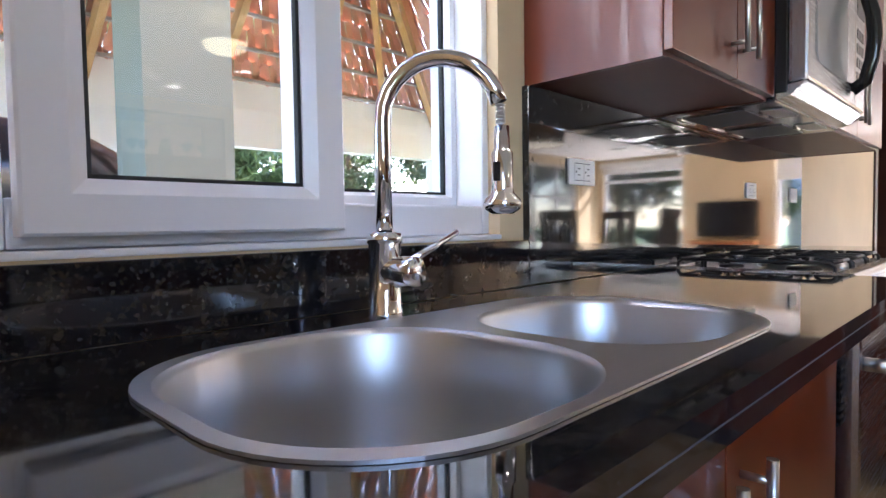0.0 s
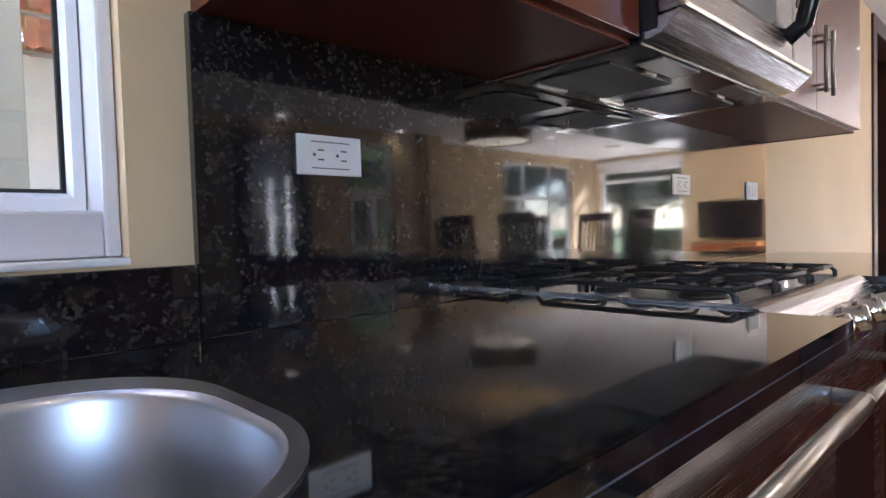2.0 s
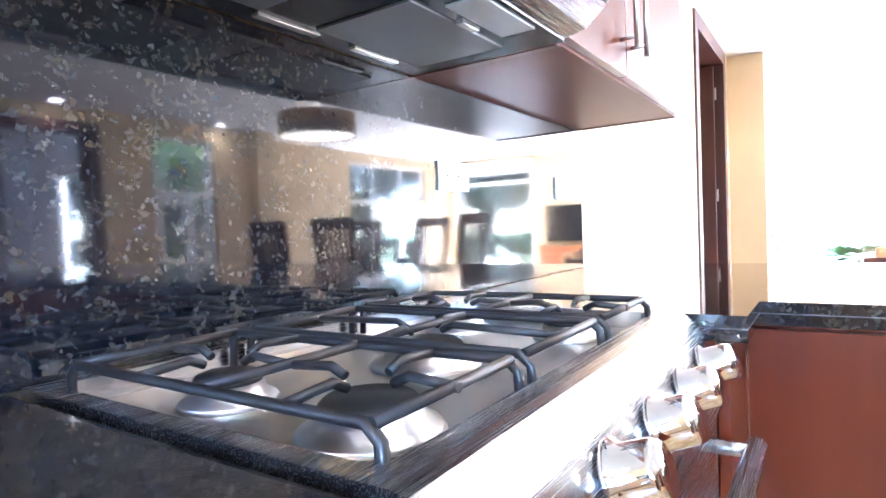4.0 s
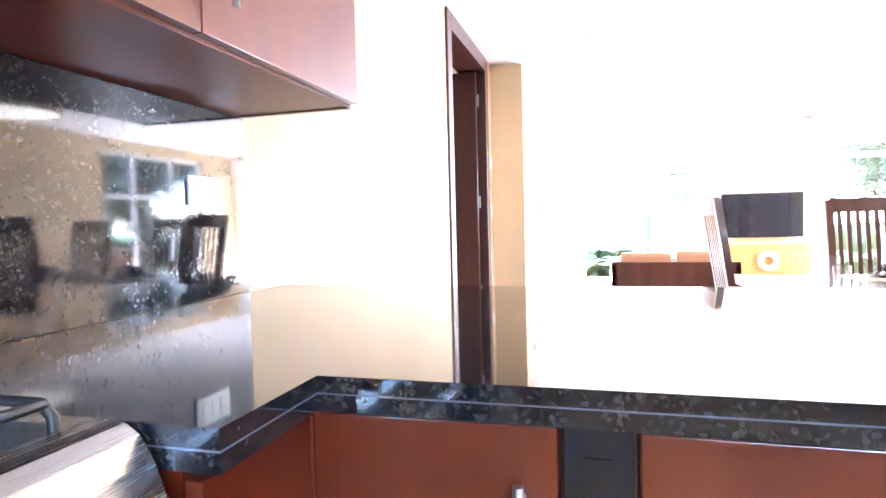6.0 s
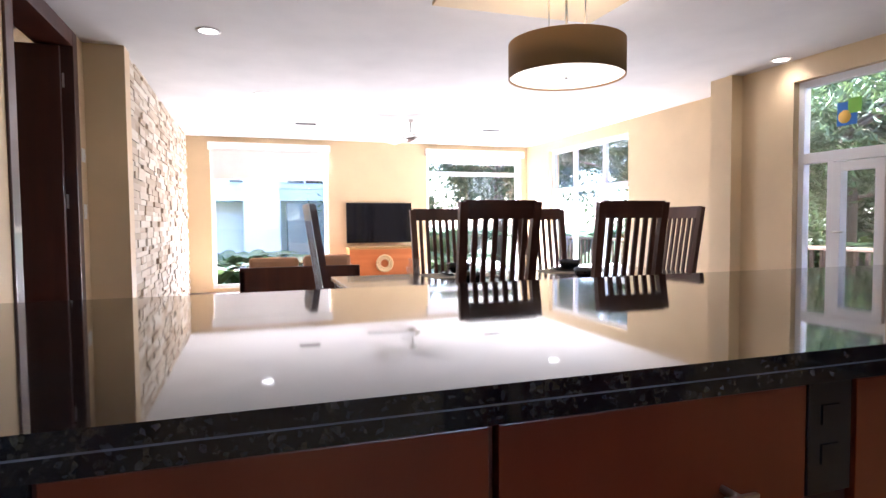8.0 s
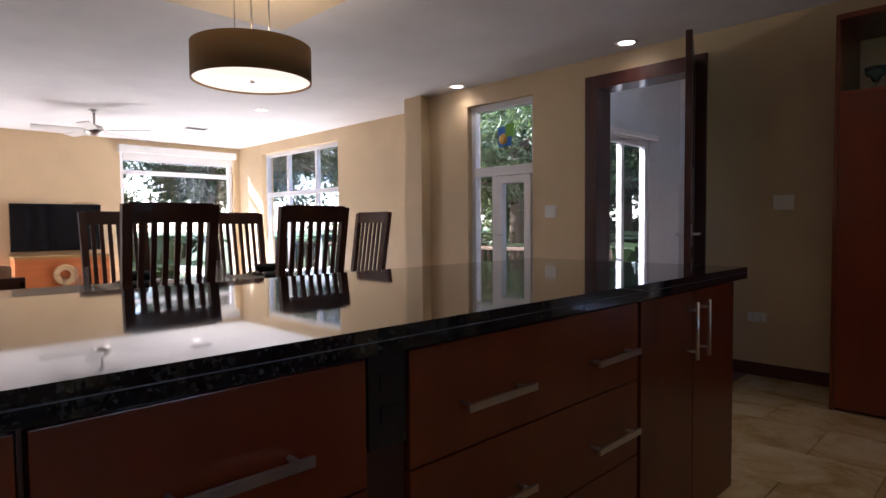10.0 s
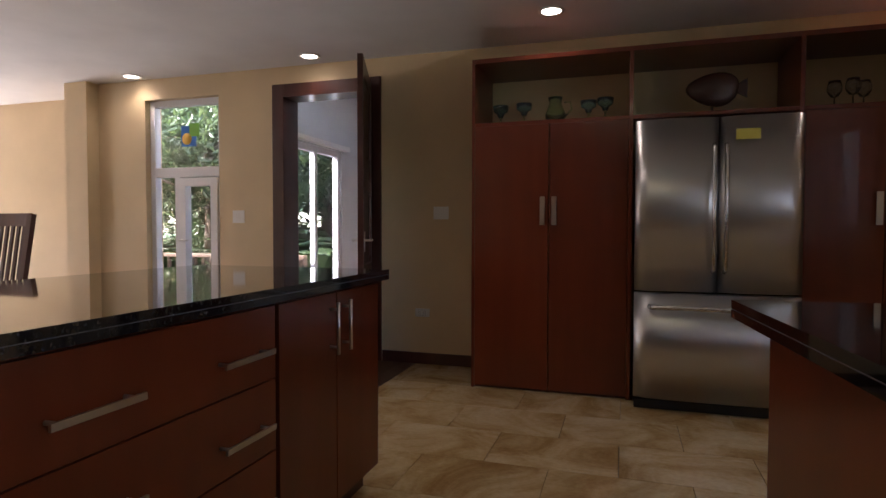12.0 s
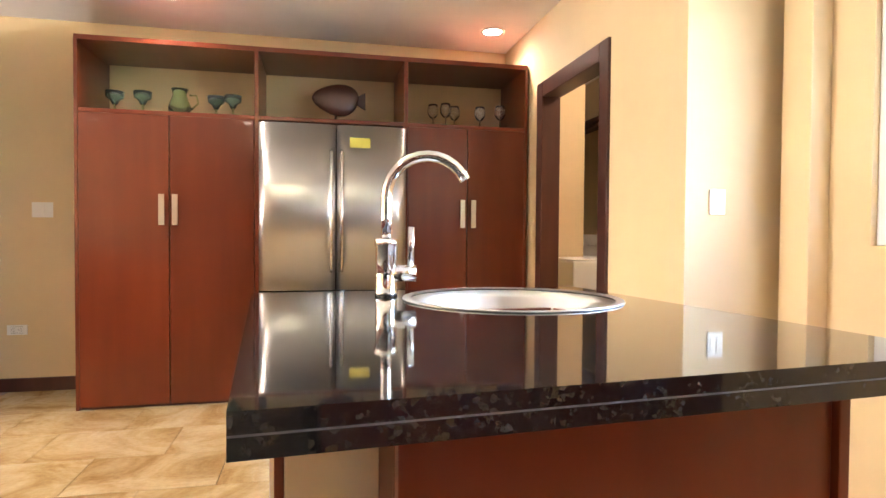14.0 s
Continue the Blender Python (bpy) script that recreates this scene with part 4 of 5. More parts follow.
# ---------- stove ----------
st = thing("stove", (1.07, -0.3, 0), "stainless steel gas range with black cast iron grates", "stove")
SX0, SX1 = 0.703, 1.432
part("body", box(SX0, SX1, -0.505, YN - 0.003, 0.04, 0.872, 0.004), M_STEEL, st)
part("cooktop", slab([(SX0, -0.498), (SX1, -0.498), (SX1, -0.004), (SX0, -0.004)], [rrect(SX0 + 0.022, SX1 - 0.022, -0.474, -0.03, 0, 0.03, 5)], 0.874, 0.914), M_STEEL, st, "polished steel cooktop surround")
part("well", box(SX0 + 0.004, SX1 - 0.004, -0.494, -0.008, 0.8735, 0.886), M_HANDLE, st)
b = bmesh.new()
prof = [(-0.498, 0.914), (-0.512, 0.912), (-0.528, 0.902), (-0.542, 0.88), (-0.572, 0.80), (-0.576, 0.785), (-0.506, 0.785)]
skin(b, [ring(b, [(x, y, z) for y, z in prof]) for x in (SX0, SX1)], cap0=True, cap1=True, smooth=False)
cp = part("control_panel", b, M_STEEL, st)
for i in range(5):
    x = 0.79 + i * 0.14
    kn = part("knob", lathe(bmesh.new(), [(0.0, 0), (0.033, 0), (0.034, 0.006), (0.027, 0.010), (0.0265, 0.038), (0.023, 0.045), (0.0, 0.046)], (0, 0, 0), 20), M_CHROME, cp)
    kn.matrix_basis = pose(x, -0.5575, 0.846, 69, 0, 0)
od2 = part("oven_door", box(SX0 + 0.004, SX1 - 0.004, -0.562, -0.507, 0.2, 0.778, 0.008), M_STEEL, st)
part("oven_window", box(SX0 + 0.13, SX1 - 0.13, -0.5635, -0.5605, 0.34, 0.62, 0.001), M_BLACKGLASS, od2)
part("handle", tube(tube(tube(bmesh.new(), [(SX0 + 0.035, -0.618, 0.725), (SX1 - 0.035, -0.618, 0.725)], 0.0145, 12), [(SX0 + 0.06, -0.56, 0.725), (SX0 + 0.06, -0.618, 0.725)], 0.011), [(SX1 - 0.06, -0.56, 0.725), (SX1 - 0.06, -0.618, 0.725)], 0.011), M_STEEL, od2, "thick steel towel bar handle")
part("drawer", box(SX0 + 0.004, SX1 - 0.004, -0.558, -0.507, 0.05, 0.192, 0.006), M_STEEL, st)
for cx, cy, r in ((0.835, -0.17, 0.036), (0.835, -0.37, 0.046), (1.30, -0.17, 0.04), (1.30, -0.37, 0.036), (1.067, -0.265, 0.05)):
    bn = part("burner", lathe(bmesh.new(), [(0.0, 0), (r * 1.5, 0), (r * 1.4, 0.006), (r * 1.1, 0.012), (r * 1.05, 0.022), (0.0, 0.022)], (cx, cy, 0.886), 24), metal("burner_aluminium", (0.7, 0.7, 0.7), 0.3) if cx == 0.835 and cy == -0.17 else bpy.data.materials["burner_aluminium"], st)
    part("burner_cap", lathe(bmesh.new(), [(0.0, 0), (r, 0), (r * 1.02, 0.004), (r * 0.9, 0.009), (0.0, 0.0095)], (cx, cy, 0.9085), 24), M_IRON, bn)
for gx0, gx1, centres in ((0.728, 0.945, ((0.835, -0.17), (0.835, -0.37))), (0.957, 1.178, ((1.067, -0.265),)), (1.19, 1.408, ((1.30, -0.17), (1.30, -0.37)))):
    b = bmesh.new()
    zt, rr = 0.936, 0.0054
    for x in (gx0 + 0.008, gx1 - 0.008):
        tube(b, [(x, -0.468, 0.889), (x, -0.466, 0.925), (x, -0.453, zt), (x, -0.055, zt), (x, -0.042, 0.925), (x, -0.04, 0.889)], rr, 8)
    for y in (-0.458, -0.265, -0.05):
        tube(b, [(gx0 + 0.008, y, zt), (gx1 - 0.008, y, zt)], rr, 8)
    for cx, cy in centres:
        for dx, dy in ((1, 0), (-1, 0), (0, 1), (0, -1)):
            far = (gx1 - 0.008 if dx > 0 else gx0 + 0.008 if dx < 0 else cx, cy + dy * 0.095 if len(centres) == 2 else cy + dy * 0.19)
            tube(b, [(far[0], far[1], zt), (cx + dx * 0.045, cy + dy * 0.045, zt + 0.004), (cx + dx * 0.028, cy + dy * 0.028, zt - 0.004)], 0.0048, 8)
    part("grate", b, M_IRON, st, "black cast iron pan grate")

# ---------- plates on the walls ----------
def plate(name, c, w, h, normal, label, kind="outlet", tall=False):
    """An outlet or switch plate on a wall; normal is 'y-', 'y+' or 'x+'."""
    rot = {"y-": 0, "y+": 180, "x+": 90}[normal]
    t = thing(name, c, label, kind, "wall plates")
    m = pose(*c, 0, 0, rot)
    p = part("cover", box(-w / 2, w / 2, -0.007, -0.0005, -h / 2, h / 2, 0.002, m), M_PLATE, t)
    if kind == "outlet":
        for k in (-1, 1):
            part("socket", box(k * w * 0.18 - w * 0.14, k * w * 0.18 + w * 0.14, -0.0088, -0.007, -h * 0.28, h * 0.28, 0.0008, m), M_PLATE, p)
            for q in (-1, 1):
                part("slot", box(k * w * 0.18 - 0.004, k * w * 0.18 + 0.008, -0.0092, -0.0087, q * h * 0.12 - 0.0012, q * h * 0.12 + 0.0012, 0, m), M_SLOT, p)
            part("slot", box(k * w * 0.18 - 0.013, k * w * 0.18 - 0.008, -0.0092, -0.0087, -0.0025, 0.0025, 0, m), M_SLOT, p)
        for q in (-1, 1):
            part("groove", box(-w * 0.3, w * 0.3, -0.0075, -0.0069, q * h * 0.33 - 0.0008, q * h * 0.33 + 0.0008, 0, m), M_SLOT, p)
    else:
        n = max(1, round(w / 0.045))
        for i in range(n):
            cx = (i - (n - 1) / 2) * w * 0.8 / n
            part("rocker", box(cx - w * 0.34 / n, cx + w * 0.34 / n, -0.0105, -0.007, -h * 0.3, h * 0.3, 0.0015, m), M_PLATE, p)
    return t


plate("outlet", (0.223, 0.0, 1.187), 0.124, 0.066, "y-", "white double outlet plate on the granite backsplash")
plate("outlet", (1.567, 0.0, 1.180), 0.122, 0.066, "y-", "white double outlet plate on the granite backsplash")
plate("switch", (2.215, 0.0, 1.175), 0.118, 0.070, "y-", "white switch plate at the end of the backsplash", "switch")
plate("switch", (3.95, YS, 1.185), 0.12, 0.11, "y+", "white double switch plate beside the glazed door", "switch")
plate("switch", (2.07, YS, 1.205), 0.125, 0.10, "y+", "white double switch plate beside the pantry", "switch")
plate("outlet", (2.225, YS, 0.41), 0.12, 0.066, "y+", "white double outlet low on the beige wall")
plate("switch", (-1.27, -3.40, 1.195), 0.068, 0.10, "y+", "white single switch plate on the wall", "switch")
plate("switch", (6.06, YN, 1.18), 0.07, 0.11, "y-", "white switch plate beside the dark door", "switch")
plate("thermostat", (6.06, YN, 1.60), 0.09, 0.10, "y-", "white wall thermostat beside the dark door", "thermostat")

# ---------- ceiling lights ----------
DL = [(1.147, -5.08), (-0.89, -5.24), (3.11, -5.48), (4.98, -5.55), (7.38, -4.68), (9.7, -4.77), (1.39, -4.1), (-0.75, -1.1), (1.15, -1.2), (3.0, -0.95), (7.6, -1.3), (5.6, -0.9)]
SPOT = bpy.data.lights.new("downlight_lamp", "SPOT")
SPOT.energy, SPOT.color, SPOT.spot_size, SPOT.spot_blend, SPOT.shadow_soft_size = 0.85, (1.0, 0.83, 0.62), radians(150), 0.8, 0.05
for i, (x, y) in enumerate(DL):
    t = thing("downlight", (x, y, CEIL), "round recessed ceiling downlight, switched on", "ceiling light", "ceiling downlights")
    part("trim_ring", lathe(bmesh.new(), [(0.062, 0.0), (0.085, -0.001), (0.085, -0.006), (0.064, -0.006)], (x, y, CEIL), 28), M_TRIM, t)
    part("lens", lathe(bmesh.new(), [(0.0, -0.002), (0.062, -0.002), (0.062, -0.004), (0.0, -0.0045)], (x, y, CEIL), 24), M_LAMP, t)
    lo = new("downlight_lamp", SPOT)
    lo.location = (x, y, CEIL - 0.02)
bw = thing("bowl_lamp", (0.685, -2.95, 2.2), "yellow alabaster bowl ceiling lamp above the island", "ceiling lamp")
part("bowl", lathe(bmesh.new(), [(0.0, 0), (0.05, 0.004), (0.10, 0.022), (0.135, 0.05), (0.145, 0.075), (0.14, 0.075), (0.0, 0.07)], (0.685, -2.95, 2.22), 32), M_BOWL, bw)
part("rod", tube(bmesh.new(), [(0.685, -2.95, 2.3), (0.685, -2.95, 2.44)], 0.009), M_HANDLE, bw)
part("canopy", lathe(bmesh.new(), [(0.0, 0), (0.05, 0), (0.06, 0.015), (0.06, 0.02)], (0.685, -2.95, 2.44), 24), M_HANDLE, bw)

LX, LY = 3.95, -2.835
lamp = thing("pendant_lamp", (LX, LY, 1.90), "large tan drum pendant lamp over the dining table", "pendant lamp")
part("shade", lathe(bmesh.new(), [(0.313, 0.0), (0.32, 0.0), (0.32, 0.19), (0.313, 0.19), (0.313, 0.0)], (LX, LY, 1.87), 48), M_SHADE, lamp)
part("diffuser", lathe(bmesh.new(), [(0.0, 0.0), (0.311, 0.0), (0.311, 0.006), (0.0, 0.006)], (LX, LY, 1.88), 48), M_DIFFUSER, lamp, "glowing frosted diffuser")
part("finial", lathe(bmesh.new(), [(0.0, 0), (0.012, 0.002), (0.012, 0.016), (0.0, 0.018)], (LX, LY, 1.862), 12), M_HANDLE, lamp)
for dx, dy in ((0, 0), (0.16, 0.02), (-0.16, -0.02)):
    part("rod", tube(bmesh.new(), [(LX + dx, LY + dy, 2.12), (LX + dx, LY + dy, 2.435)], 0.004 if dx else 0.007, 8), M_HANDLE, lamp)
part("ceiling_plate", box(LX - 0.66, LX + 0.66, LY - 0.57, LY + 0.57, 2.435, CEIL - 0.001, 0.006), M_PLATEWOOD, lamp, "pale yellow ceiling panel")
PL = bpy.data.lights.new("pendant_lamp_bulb", "POINT")
PL.energy, PL.color, PL.shadow_soft_size = 1.2, (1, 0.8, 0.55), 0.08
new("pendant_lamp_bulb", PL).location = (LX, LY, 2.02)

# ---------- dining ----------
tb = thing("dining_table", (4.15, -2.7, 0), "dark wooden dining table with a pale grey glass top", "table")
part("tabletop", box(3.58, 4.72, -3.80, -1.62, 0.715, 0.745, 0.006), wood("grey_table_wood", (0.10, 0.08, 0.07), (0.16, 0.14, 0.12), (0.24, 0.21, 0.18), 0.2, "y", 0.5), tb)
part("apron", bx(bx(bx(box(3.66, 3.68, -3.72, -1.70, 0.63, 0.714), 4.62, 4.64, -3.72, -1.70, 0.63, 0.714), 3.68, 4.62, -3.72, -3.70, 0.63, 0.714), 3.68, 4.62, -1.72, -1.70, 0.63, 0.714), M_CHAIR, tb)
for x in (3.60, 4.62):
    for y in (-3.78, -1.72):
        part("leg", box(x, x + 0.08, y, y + 0.08, 0, 0.714, 0.006), M_CHAIR, tb)


def chair():
    c = thing("dining_chair", (0, 0, 0), "dark-stained wooden dining chair with a tall slatted back", "chair", "chairs round the table")
    W, lean = 0.168, 0.11

    def q(x, z):
        return (x, -0.20 - lean * max(0, (z - 0.45)) / 0.72, z)
    for s in (-1, 1):
        part("leg", box(s * W - 0.02, s * W + 0.02, 0.18, 0.22, 0, 0.43, 0.004), M_CHAIR, c)
        b = bmesh.new()
        rs = []
        for z, k in ((0.0, 0.0), (0.45, 0), (0.8, 0), (1.165, 0)):
            x, y, zz = q(s * (W + 0.006 * (z > 1)), z)
            rs.append(ring(b, [(x - 0.019, y - 0.016, zz), (x + 0.019, y - 0.016, zz), (x + 0.019, y + 0.016, zz), (x - 0.019, y + 0.016, zz)]))
        skin(b, rs, cap0=True, cap1=True, smooth=False)
        part("back_post", b, M_CHAIR, c)
        part("side_rail", box(s * W - 0.012, s * W + 0.012, -0.185, 0.18, 0.36, 0.425, 0.003), M_CHAIR, c)
    part("seat", box(-0.19, 0.19, -0.185, 0.225, 0.43, 0.465, 0.01), M_CHAIR, c)
    part("front_rail", box(-W + 0.02, W - 0.02, 0.188, 0.212, 0.36, 0.428, 0.003), M_CHAIR, c)
    for z0, z1, nm in ((1.09, 1.172, "top_rail"), (0.52, 0.58, "lower_rail")):
        b = bmesh.new()
        rs = []
        for i in range(9):
            x = -W + 2 * W * i / 8
            bow = -0.012 * (1 - (x / W) ** 2)
            a, e = q(x, z0), q(x, z1)
            rs.append(ring(b, [(x, a[1] + bow - 0.013, z0), (x, a[1] + bow + 0.013, z0), (x, e[1] + bow + 0.013, z1), (x, e[1] + bow - 0.013, z1)]))
        skin(b, rs, cap0=True, cap1=True, smooth=False)
        part(nm, b, M_CHAIR, c)
    for i in range(6):
        x = -W + 0.05 + (2 * W - 0.10) * i / 5
        a, e = q(x, 0.57), q(x, 1.095)
        b = bmesh.new()
        rs = [ring(b, [(x - 0.011, p[1] - 0.014, p[2]), (x + 0.011, p[1] - 0.014, p[2]), (x + 0.011, p[1] - 0.002, p[2]), (x - 0.011, p[1] - 0.002, p[2])]) for p in (a, e)]
        skin(b, rs, cap0=True, cap1=True, smooth=False)
        part("slat", b, M_CHAIR, c)
    return c


ch = chair()
ch.location = (3.71, -2.19, 0)
ch.rotation_euler = (0, 0, radians(-90))
for x, y, r in ((3.71, -2.88, -91), (4.62, -2.385, 90), (4.60, -3.17, 89), (4.10, -1.745, 180), (4.37, -3.69, 1)):
    copy_thing(ch, pose(x, y, 0, 0, 0, r))
for x, y in ((3.80, -2.19), (3.80, -2.88), (4.48, -2.385), (4.48, -3.17)):
    solo("placemat", box(x - 0.15, x + 0.15, y - 0.21, y + 0.21, 0.7452, 0.749, 0.001), paint("pale_placemat", (0.55, 0.5, 0.42), 0.9, 0.8) if (x, y) == (3.80, -2.19) else bpy.data.materials["pale_placemat"], "pale woven placemat on the dining table", "placemat", "placemats")
    pl = thing("place_setting_bowl", (x, y, 0.749), "black glazed bowl on a black plate on the placemat", "bowl", "black bowls")
    part("plate", lathe(bmesh.new(), [(0.0, 0), (0.08, 0), (0.125, 0.015), (0.125, 0.018), (0.08, 0.006), (0.0, 0.005)], (x, y, 0.749), 28), M_BLACK, pl)
    part("bowl", lathe(bmesh.new(), [(0.0, 0), (0.035, 0), (0.065, 0.03), (0.078, 0.065), (0.075, 0.065), (0.06, 0.03), (0.0, 0.012)], (x, y, 0.755), 28), M_BLACK, pl)
    gg = solo("drinking_glass", lathe(bmesh.new(), [(0.0, 0), (0.03, 0), (0.036, 0.11), (0.0345, 0.11), (0.028, 0.008), (0.0, 0.008)], (x + 0.1, y + 0.26, 0.7452), 20), M_GLASS, "clear drinking glass beside the plate", "glass", "drinking glasses")

# ---------- pantry shelf ornaments ----------
M_GREENGLASS = mat("green_glass", (0.72, 0.88, 0.62), 0.05)
bsdf(M_GREENGLASS, "Transmission Weight").default_value = 0.95
M_TEALGLASS = mat("teal_rim_glass", (0.6, 0.85, 0.85), 0.05)
bsdf(M_TEALGLASS, "Transmission Weight").default_value = 0.92
M_CLEAR = mat("clear_glass", (0.95, 0.95, 0.95), 0.03)
bsdf(M_CLEAR, "Transmission Weight").default_value = 0.95
SH, SY = 1.7905, -5.37
for x, y in ((1.53, SY), (1.36, SY + 0.03), (0.93, SY), (0.82, SY + 0.05)):
    g = thing("margarita_glass", (x, y, SH), "teal margarita glass with a green stem on the shelf", "glass", "margarita glasses")
    part("stem", lathe(bmesh.new(), [(0.0, 0), (0.038, 0.0), (0.034, 0.006), (0.007, 0.012), (0.006, 0.06), (0.012, 0.068), (0.0, 0.07)], (x, y, SH), 20), M_GREENGLASS, g)
    part("cup", lathe(bmesh.new(), [(0.0, 0.068), (0.016, 0.07), (0.026, 0.095), (0.05, 0.11), (0.055, 0.15), (0.052, 0.15), (0.046, 0.113), (0.022, 0.10), (0.0, 0.075)], (x, y, SH), 24), M_TEALGLASS, g)
pt = thing("glass_pitcher", (1.15, SY, SH), "green glass pitcher with a rounded belly on the shelf", "pitcher")
part("jug", lathe(bmesh.new(), [(0.0, 0), (0.05, 0), (0.065, 0.03), (0.07, 0.07), (0.05, 0.12), (0.04, 0.15), (0.052, 0.185), (0.049, 0.185), (0.036, 0.15), (0.046, 0.118), (0.065, 0.07), (0.0, 0.01)], (1.15, SY, SH), 28), M_GREENGLASS, pt)
part("handle", tube(bmesh.new(), [(1.09, SY, SH + 0.15), (1.05, SY, SH + 0.15), (1.04, SY, SH + 0.10), (1.085, SY, SH + 0.055)], 0.006), M_GREENGLASS, pt)
for x, y in ((-0.50, SY), (-0.58, SY + 0.05), (-0.66, SY - 0.03), (-0.84, SY), (-0.97, SY + 0.06)):
    g = thing("wine_glass", (x, y, SH), "clear stemmed wine glass on the shelf", "glass", "wine glasses")
    part("stem", lathe(bmesh.new(), [(0.0, 0), (0.034, 0.0), (0.03, 0.004), (0.005, 0.01), (0.004, 0.075), (0.0, 0.078)], (x, y, SH), 18), M_CLEAR, g)
    part("cup", lathe(bmesh.new(), [(0.0, 0.076), (0.02, 0.082), (0.038, 0.11), (0.04, 0.14), (0.032, 0.175), (0.030, 0.175), (0.037, 0.14), (0.034, 0.112), (0.0, 0.082)], (x, y, SH), 22), M_CLEAR, g)
fs = thing("fish_sculpture", (0.17, SY, SH), "dark carved wooden fish on a stand", "sculpture")
fb = bmesh.new()
bmesh.ops.create_uvsphere(fb, u_segments=24, v_segments=14, radius=1.0)
for v in fb.verts:
    v.co = Vector((v.co.x * 0.155 * (1 + 0.12 * v.co.z), v.co.y * 0.03, v.co.z * 0.105 * (1 - 0.25 * v.co.x)))
for f in fb.faces:
    f.smooth = True
bmesh.ops.translate(fb, vec=(0.17, SY, SH + 0.17), verts=fb.verts)
part("body", fb, M_DARKWOOD, fs)
tl = bmesh.new()
skin(tl, [ring(tl, [(0.04, SY - 0.008, SH + 0.15), (0.04, SY + 0.008, SH + 0.15), (0.04, SY + 0.008, SH + 0.19), (0.04, SY - 0.008, SH + 0.19)]), ring(tl, [(-0.03, SY - 0.004, SH + 0.11), (-0.03, SY + 0.004, SH + 0.11), (-0.03, SY + 0.004, SH + 0.23), (-0.03, SY - 0.004, SH + 0.23)])], cap0=True, cap1=True, smooth=False)
part("tail", tl, M_DARKWOOD, fs)
part("stand", bx(tube(bmesh.new(), [(0.17, SY, SH + 0.012), (0.17, SY, SH + 0.075)], 0.008), 0.07, 0.27, SY - 0.04, SY + 0.04, SH, SH + 0.014, 0.003), M_DARKWOOD, fs)

# ---------- living room ----------
tv = thing("television", (XE - 0.05, -3.27, 0.738), "black flat screen television on the wall", "television")
part("case", box(XE - 0.06, XE - 0.002, -3.84, -2.705, 0.738, 1.42, 0.006), M_BLACK, tv)
part("screen", box(XE - 0.0625, XE - 0.0598, -3.82, -2.725, 0.768, 1.40), M_BLACKGLASS, tv)
ms = thing("media_cabinet", (XE - 0.2, -3.28, 0), "orange-brown wooden media cabinet under the television", "cabinet")
part("body", box(XE - 0.35, XE - 0.002, -3.86, -2.70, 0.0, 0.64, 0.004), M_ORANGE, ms)
part("top", box(XE - 0.36, XE - 0.002, -3.87, -2.69, 0.641, 0.675, 0.004), M_RAFTER, ms)
wr = bmesh.new()
for i in range(3):
    tube(wr, [(XE - 0.38, -3.28 + (0.13 - i * 0.025) * math.cos(a * math.pi / 16), 0.40 + (0.13 - i * 0.025) * math.sin(a * math.pi / 16)) for a in range(33)], 0.02 - i * 0.003, 8)
solo("woven_ring", wr, M_WOVEN, "woven straw ring hung on the media cabinet", "ornament")
so = thing("sofa", (8.8, -1.75, 0), "dark wooden framed sofa with brown cushions", "sofa")
part("frame_back", box(8.40, 8.46, -2.5, -1.05, 0.12, 0.55, 0.01), M_CHAIR, so)
for y in (-2.5, -1.12):
    part("arm", box(8.40, 9.2, y, y + 0.07, 0.1, 0.52, 0.01), M_CHAIR, so)
part("base", box(8.46, 9.2, -2.43, -1.12, 0.1, 0.28, 0.01), M_CHAIR, so)
for i in range(2):
    part("seat_cushion", box(8.6, 9.18, -2.42 + i * 0.65, -1.79 + i * 0.65, 0.28, 0.42, 0.04), M_FABRIC, so)
    part("back_cushion", box(8.47, 8.62, -2.4 + i * 0.65, -1.81 + i * 0.65, 0.42, 0.68 - 0.02 * i, 0.05), M_FABRIC, so)
for y in (-2.43, -1.13):
    for x in (8.44, 9.12):
        part("leg", box(x, x + 0.05, y, y + 0.05, 0, 0.1), M_CHAIR, so)
so.location = (8.8, -1.72, 0)
fan = thing("ceiling_fan", (8.7, -3.24, 2.15), "brushed nickel ceiling fan with five pale blades", "fan")
part("motor", lathe(bmesh.new(), [(0.0, 0), (0.05, 0), (0.10, 0.03), (0.11, 0.07), (0.08, 0.11), (0.02, 0.13), (0.0, 0.13)], (8.7, -3.24, 2.16), 28), M_HANDLE, fan)
part("rod", tube(bmesh.new(), [(8.7, -3.24, 2.28), (8.7, -3.24, 2.42)], 0.012), M_HANDLE, fan)
part("canopy", lathe(bmesh.new(), [(0.0, 0), (0.03, 0), (0.06, 0.03), (0.06, 0.038)], (8.7, -3.24, CEIL - 0.04), 20), M_HANDLE, fan)
for i in range(5):
    part("blade", box(0.12, 0.62, -0.06, 0.06, -0.004, 0.004, 0.002, pose(8.7, -3.24, 2.215, 10, 0, i * 72 + 12)), M_TRIM, fan)
